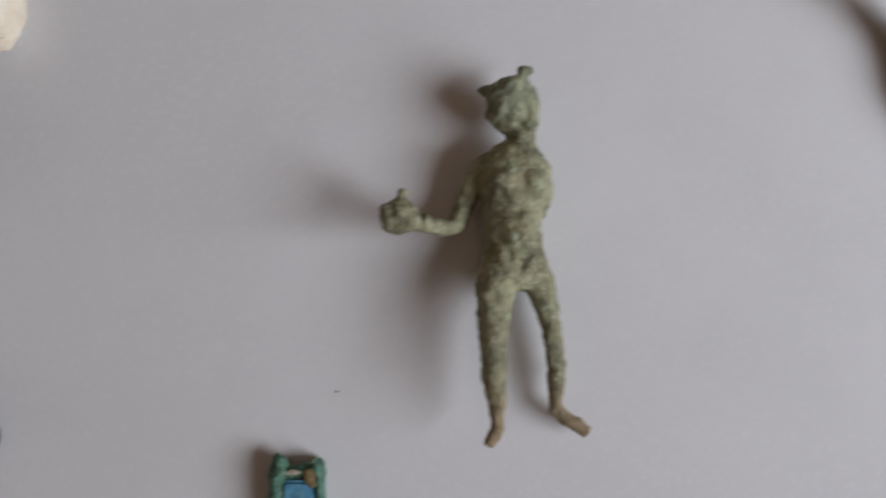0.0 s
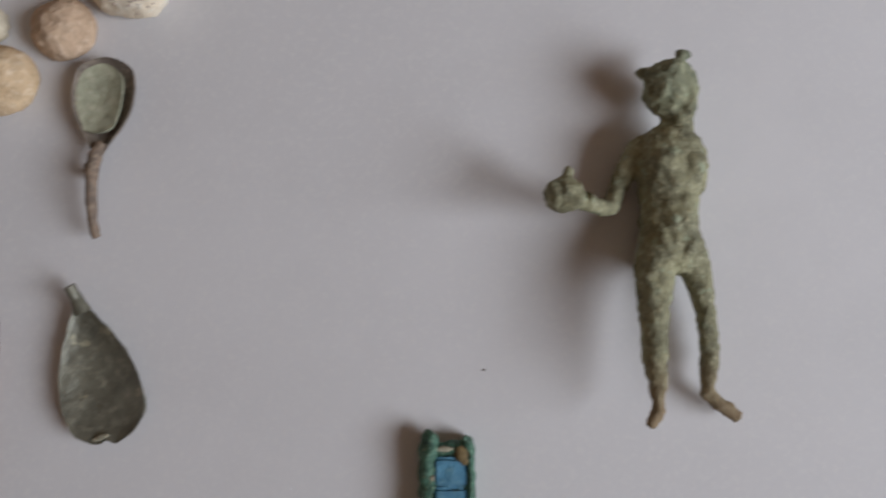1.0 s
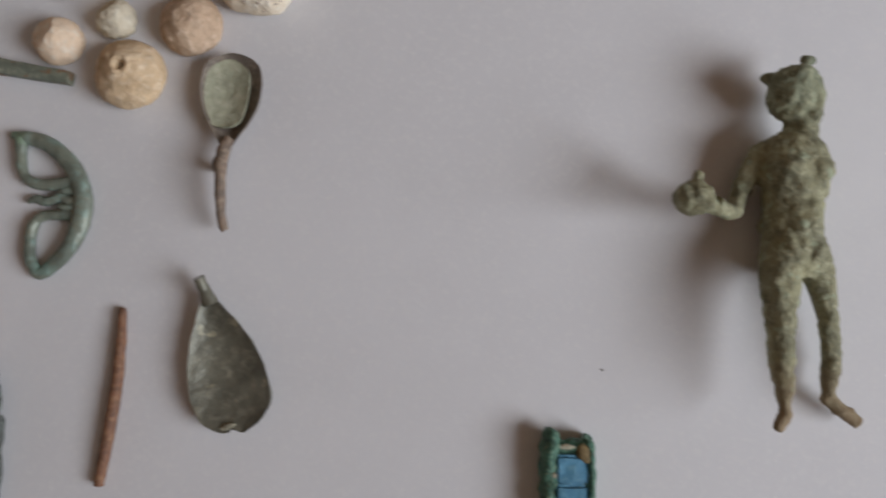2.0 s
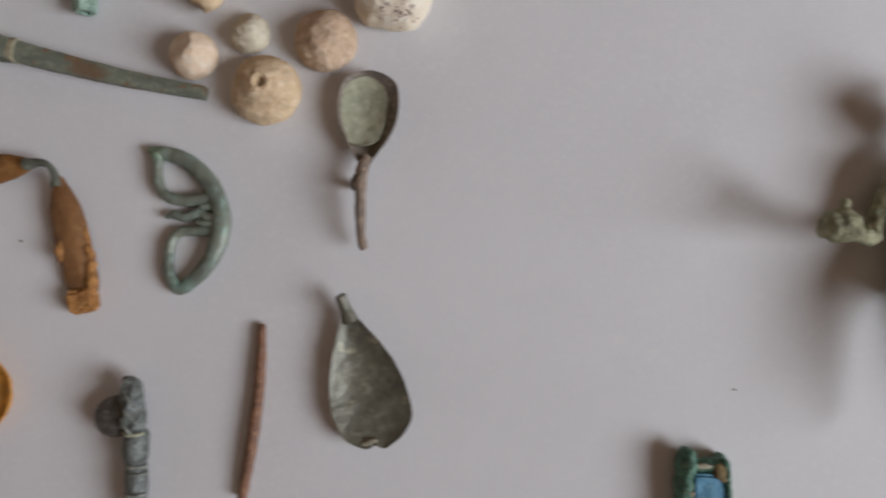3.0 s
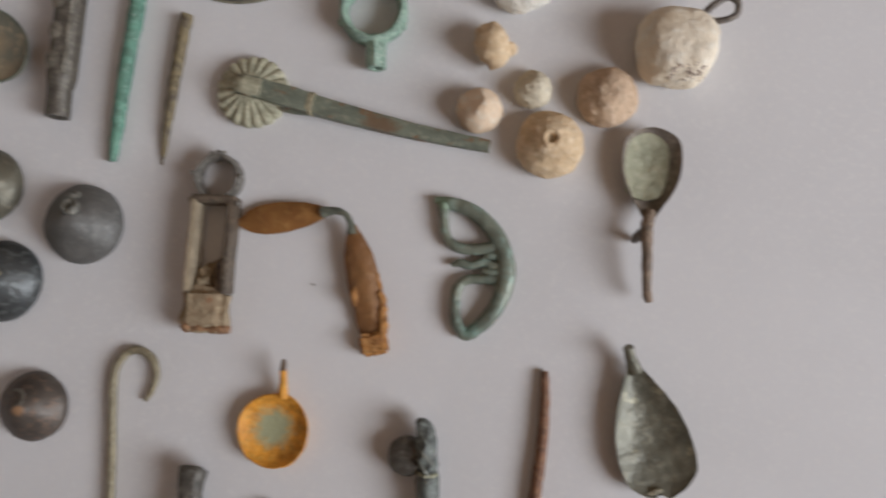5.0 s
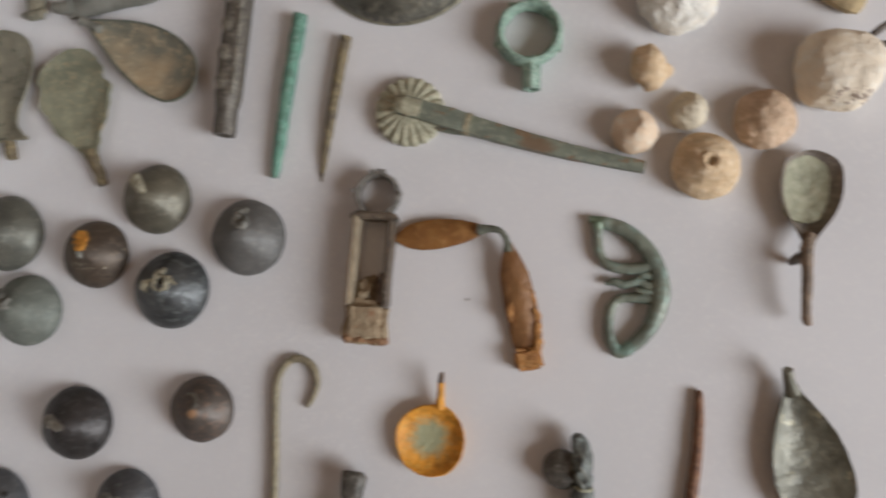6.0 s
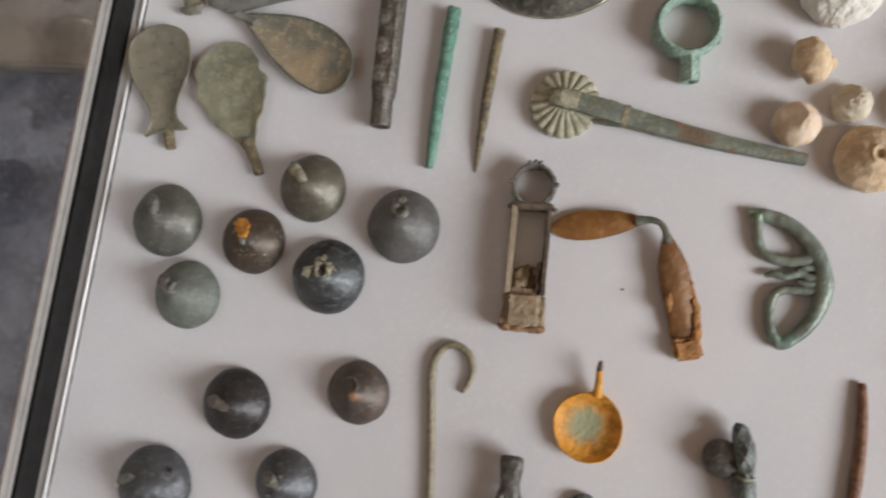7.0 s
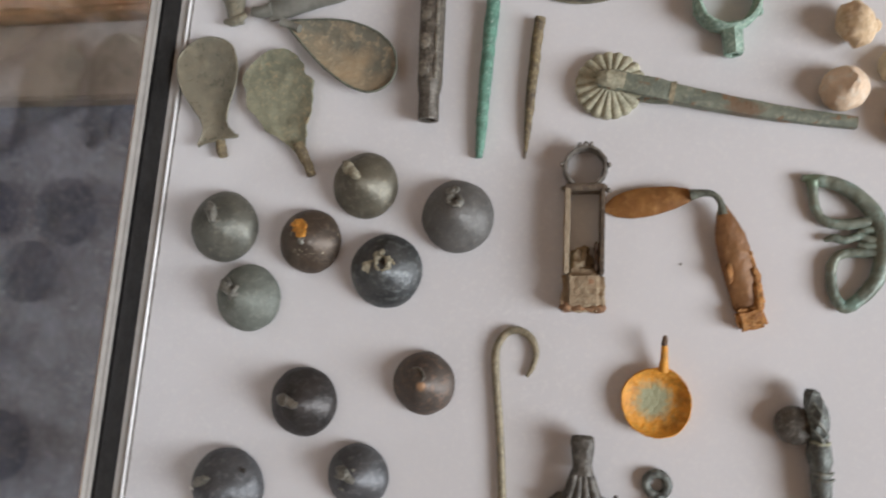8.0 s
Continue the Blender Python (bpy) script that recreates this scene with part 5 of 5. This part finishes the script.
part("side_wall", rough_up(sweep([(0.0062, 0.0010, 0.0050, 0.0018), (0.0082, -0.0014, 0.0054, 0.0019), (0.0088, -0.0060, 0.0055, 0.0019), (0.0088, -0.0200, 0.0055, 0.0019), (0.0088, -0.0700, 0.0055, 0.0019)], 14, 10, tall=2.5), 0.0011, 0.0046, 2.0), M_BLUECASE, inlay)
part("end_wall", rough_up(sweep([(-0.0070, -0.0010, 0.0050, 0.0024), (-0.0020, -0.0030, 0.0050, 0.0024), (0.0030, -0.0022, 0.0052, 0.0026), (0.0080, -0.0010, 0.0052, 0.0020)], 14, 8, tall=1.8), 0.0014, 0.0040, 4.0), M_BLUECASE, inlay)
part("ochre_fill", rough_up(sweep([(0.0042, -0.0016, 0.0086, 0.0022), (0.0056, -0.0040, 0.0090, 0.0026), (0.0068, -0.0078, 0.0088, 0.0016)], 12, 6, tall=0.8), 0.0006, 0.003, 5.0), M_OCHREFILL, inlay, "ochre fill")
part("cream_fleck", rough_up(blob(-0.0012, -0.0022, 0.0098, 0.0036, 0.0010, 0.0006), 0.0005, 0.0015, 3.0, -1), M_CREAMSPOT, inlay, "cream fleck")
part("cream_fleck", rough_up(blob(-0.0056, -0.0125, 0.0098, 0.0010, 0.0012, 0.0008), 0.0004, 0.0015, 5.0, -1), M_CREAMSPOT, inlay, "cream fleck")
for k, (y0, y1) in enumerate(((-0.0162, -0.0054), (-0.0335, -0.0163), (-0.0500, -0.0337), (-0.0680, -0.0502))):
    b = box(-0.0048, 0.0072, y0, y1, 0.0, 0.0098, 0.0011)
    part("blue_inlay", crusty(b, 5, 0.0006, 0.0045, k + 7.0), M_BLUE, inlay, "dull blue paste inlay")

# ---- the bronze statuette, one plain form lying on its back ----
st = bmesh.new()
S = lambda pts, tall=1.0: sweep(pts, 16, 8, tall=tall, bm=st)
blob(0.5112, 0.0490, 0.0165, 0.0096, 0.0112, 0.0102, bm=st)
blob(0.5172, 0.0632, 0.0175, 0.0036, 0.0026, 0.0024, bm=st, sub=2)
S([(0.5150, 0.0570, 0.0180, 0.0030), (0.5160, 0.0610, 0.0178, 0.0022), (0.5168, 0.0635, 0.0175, 0.0018)])
S([(0.5060, 0.0545, 0.0170, 0.0032), (0.5010, 0.0556, 0.0172, 0.0022), (0.4978, 0.0563, 0.0172, 0.0009)])
S([(0.5140, 0.0440, 0.0160, 0.0064), (0.5152, 0.0370, 0.0158, 0.0053), (0.5145, 0.0310, 0.0150, 0.0070)])
blob(0.5128, 0.0365, 0.0140, 0.0042, 0.0062, 0.0054, bm=st)
for k in range(9):
    a = math.pi * (0.06 + 0.88 * k / 8)
    blob(0.5112 + 0.0092 * math.cos(a), 0.0500 + 0.0072 * math.sin(a), 0.0195 + 0.0050 * math.sin(a) ** 2, 0.0019, 0.0018, 0.0018, bm=st, sub=2)
S([(0.5132, 0.0345, 0.0150, 0.0064), (0.5125, 0.0290, 0.0150, 0.0116), (0.5112, 0.0210, 0.0156, 0.0128), (0.5102, 0.0090, 0.0160, 0.0119), (0.5097, -0.0030, 0.0154, 0.0109), (0.5098, -0.0130, 0.0150, 0.0128), (0.5105, -0.0205, 0.0150, 0.0118), (0.5110, -0.0240, 0.0150, 0.0085)], 0.80)
LIMB = lambda pts, tall=1.0: S([(x - 0.0008, y, z + 0.0022, r * (1.0 if x < 0.509 else 0.97)) for x, y, z, r in pts], tall)
LIMB([(0.5060, -0.0110, 0.0155, 0.0060), (0.5042, -0.0180, 0.0165, 0.0078), (0.5026, -0.0270, 0.0182, 0.0072), (0.5016, -0.0370, 0.0198, 0.0060), (0.5010, -0.0480, 0.0208, 0.0050), (0.5011, -0.0560, 0.0212, 0.0047), (0.5013, -0.0640, 0.0214, 0.0036), (0.5013, -0.0710, 0.0214, 0.0027), (0.5012, -0.0755, 0.0217, 0.0025)])
LIMB([(0.5018, -0.0758, 0.0217, 0.0026), (0.4990, -0.0780, 0.0225, 0.0026), (0.4958, -0.0786, 0.0235, 0.0015)], 0.8)
LIMB([(0.5158, -0.0100, 0.0135, 0.0058), (0.5188, -0.0180, 0.0130, 0.0066), (0.5215, -0.0270, 0.0120, 0.0055), (0.5238, -0.0370, 0.0110, 0.0042), (0.5251, -0.0470, 0.0100, 0.0037), (0.5254, -0.0560, 0.0092, 0.0039), (0.5250, -0.0640, 0.0082, 0.0029), (0.5246, -0.0690, 0.0078, 0.0024)])
LIMB([(0.5236, -0.0685, 0.0074, 0.0032), (0.5296, -0.0735, 0.0070, 0.0032), (0.5368, -0.0788, 0.0064, 0.0026)], 0.8)
S([(0.5060, 0.0270, 0.0145, 0.0056), (0.5000, 0.0250, 0.0135, 0.0054), (0.4955, 0.0185, 0.0125, 0.0045), (0.4918, 0.0110, 0.0120, 0.0039), (0.4886, 0.0042, 0.0130, 0.0036), (0.4858, 0.0014, 0.0175, 0.0033), (0.4800, 0.0008, 0.0240, 0.0033), (0.4745, 0.0020, 0.0285, 0.0042)])
S([(0.5190, 0.0265, 0.0140, 0.0052), (0.5214, 0.0215, 0.0130, 0.0052), (0.5220, 0.0130, 0.0118, 0.0042), (0.5208, 0.0050, 0.0108, 0.0026)])
S([(0.5030, -0.0100, 0.0240, 0.0016), (0.5062, -0.0150, 0.0252, 0.0022), (0.5095, -0.0195, 0.0240, 0.0020)])
S([(0.5165, -0.0110, 0.0230, 0.0014), (0.5140, -0.0160, 0.0240, 0.0018), (0.5110, -0.0205, 0.0235, 0.0018)])
blob(0.4672, 0.0040, 0.0290, 0.0074, 0.0068, 0.0070, bm=st)
blob(0.4640, 0.0062, 0.0310, 0.0036, 0.0034, 0.0036, bm=st)
blob(0.4715, 0.0020, 0.0320, 0.0034, 0.0036, 0.0034, bm=st)
blob(0.4690, 0.0122, 0.0300, 0.0024, 0.0026, 0.0020, bm=st, sub=2)
blob(0.5178, 0.0478, 0.0190, 0.0042, 0.0075, 0.0060, bm=st)
blob(0.5178, 0.0420, 0.0185, 0.0036, 0.0050, 0.0050, bm=st)
S([(0.4694, 0.0036, 0.0110, 0.0022), (0.4684, 0.0038, 0.0200, 0.0038), (0.4672, 0.0040, 0.0330, 0.0046)])
blob(0.5115, -0.0040, 0.0075, 0.0110, 0.0170, 0.0075, bm=st)
blob(0.5070, 0.0180, 0.0228, 0.0056, 0.0058, 0.0044, bm=st)
blob(0.5178, 0.0180, 0.0222, 0.0056, 0.0060, 0.0044, bm=st)
blob(0.5112, -0.0010, 0.0222, 0.0072, 0.0088, 0.0042, bm=st)
curls = random.Random(5)
for k in range(34):
    a, e = curls.uniform(0.35, 1.25) * math.pi, curls.uniform(0.0, 1.1)
    q = curls.uniform(0.0014, 0.0024)
    blob(0.5112 + 0.0092 * math.cos(a) * math.cos(e), 0.0492 + 0.0104 * math.sin(a) * math.cos(e), 0.0170 + 0.0098 * math.sin(e), q, q, q, bm=st, sub=2)
for v in st.verts:
    v.co.y = -0.04 + (v.co.y + 0.04) * 0.991
    v.co.z = max(v.co.z - 0.0016, 0.0004)
statue = solid("bronze_statuette", st, M_PATINA, "green-patinated bronze figurine lying on the white sheet", "statuette")
melt = statue.modifiers.new("melt", "REMESH")
melt.mode, melt.voxel_size, melt.use_smooth_shade = "VOXEL", 0.0009, True
soften = statue.modifiers.new("soften", "SMOOTH")
soften.factor, soften.iterations = 0.5, 3
pits = bpy.data.textures.new("pits", "CLOUDS")
pits.noise_scale = 0.004
corrode = statue.modifiers.new("corrode", "DISPLACE")
pits.noise_depth = 3
corrode.texture, corrode.strength, corrode.mid_level = pits, 0.0024, 0.53

# ---- tiny specks of dirt on the sheet ----
for k, (x, y) in enumerate(((0.4394, -0.0608), (0.1469, -0.0105))):
    solid("dirt_speck", rough_up(blob(0, 0, 0.0003, 0.0006, 0.0004, 0.0003, sub=2), 0.0001, 0.001, k), M_SPOON_RIM, "tiny dark crumb of dirt on the sheet", "speck", pose(x, y, 0, 0, 0, 40 * k), "dirt specks")
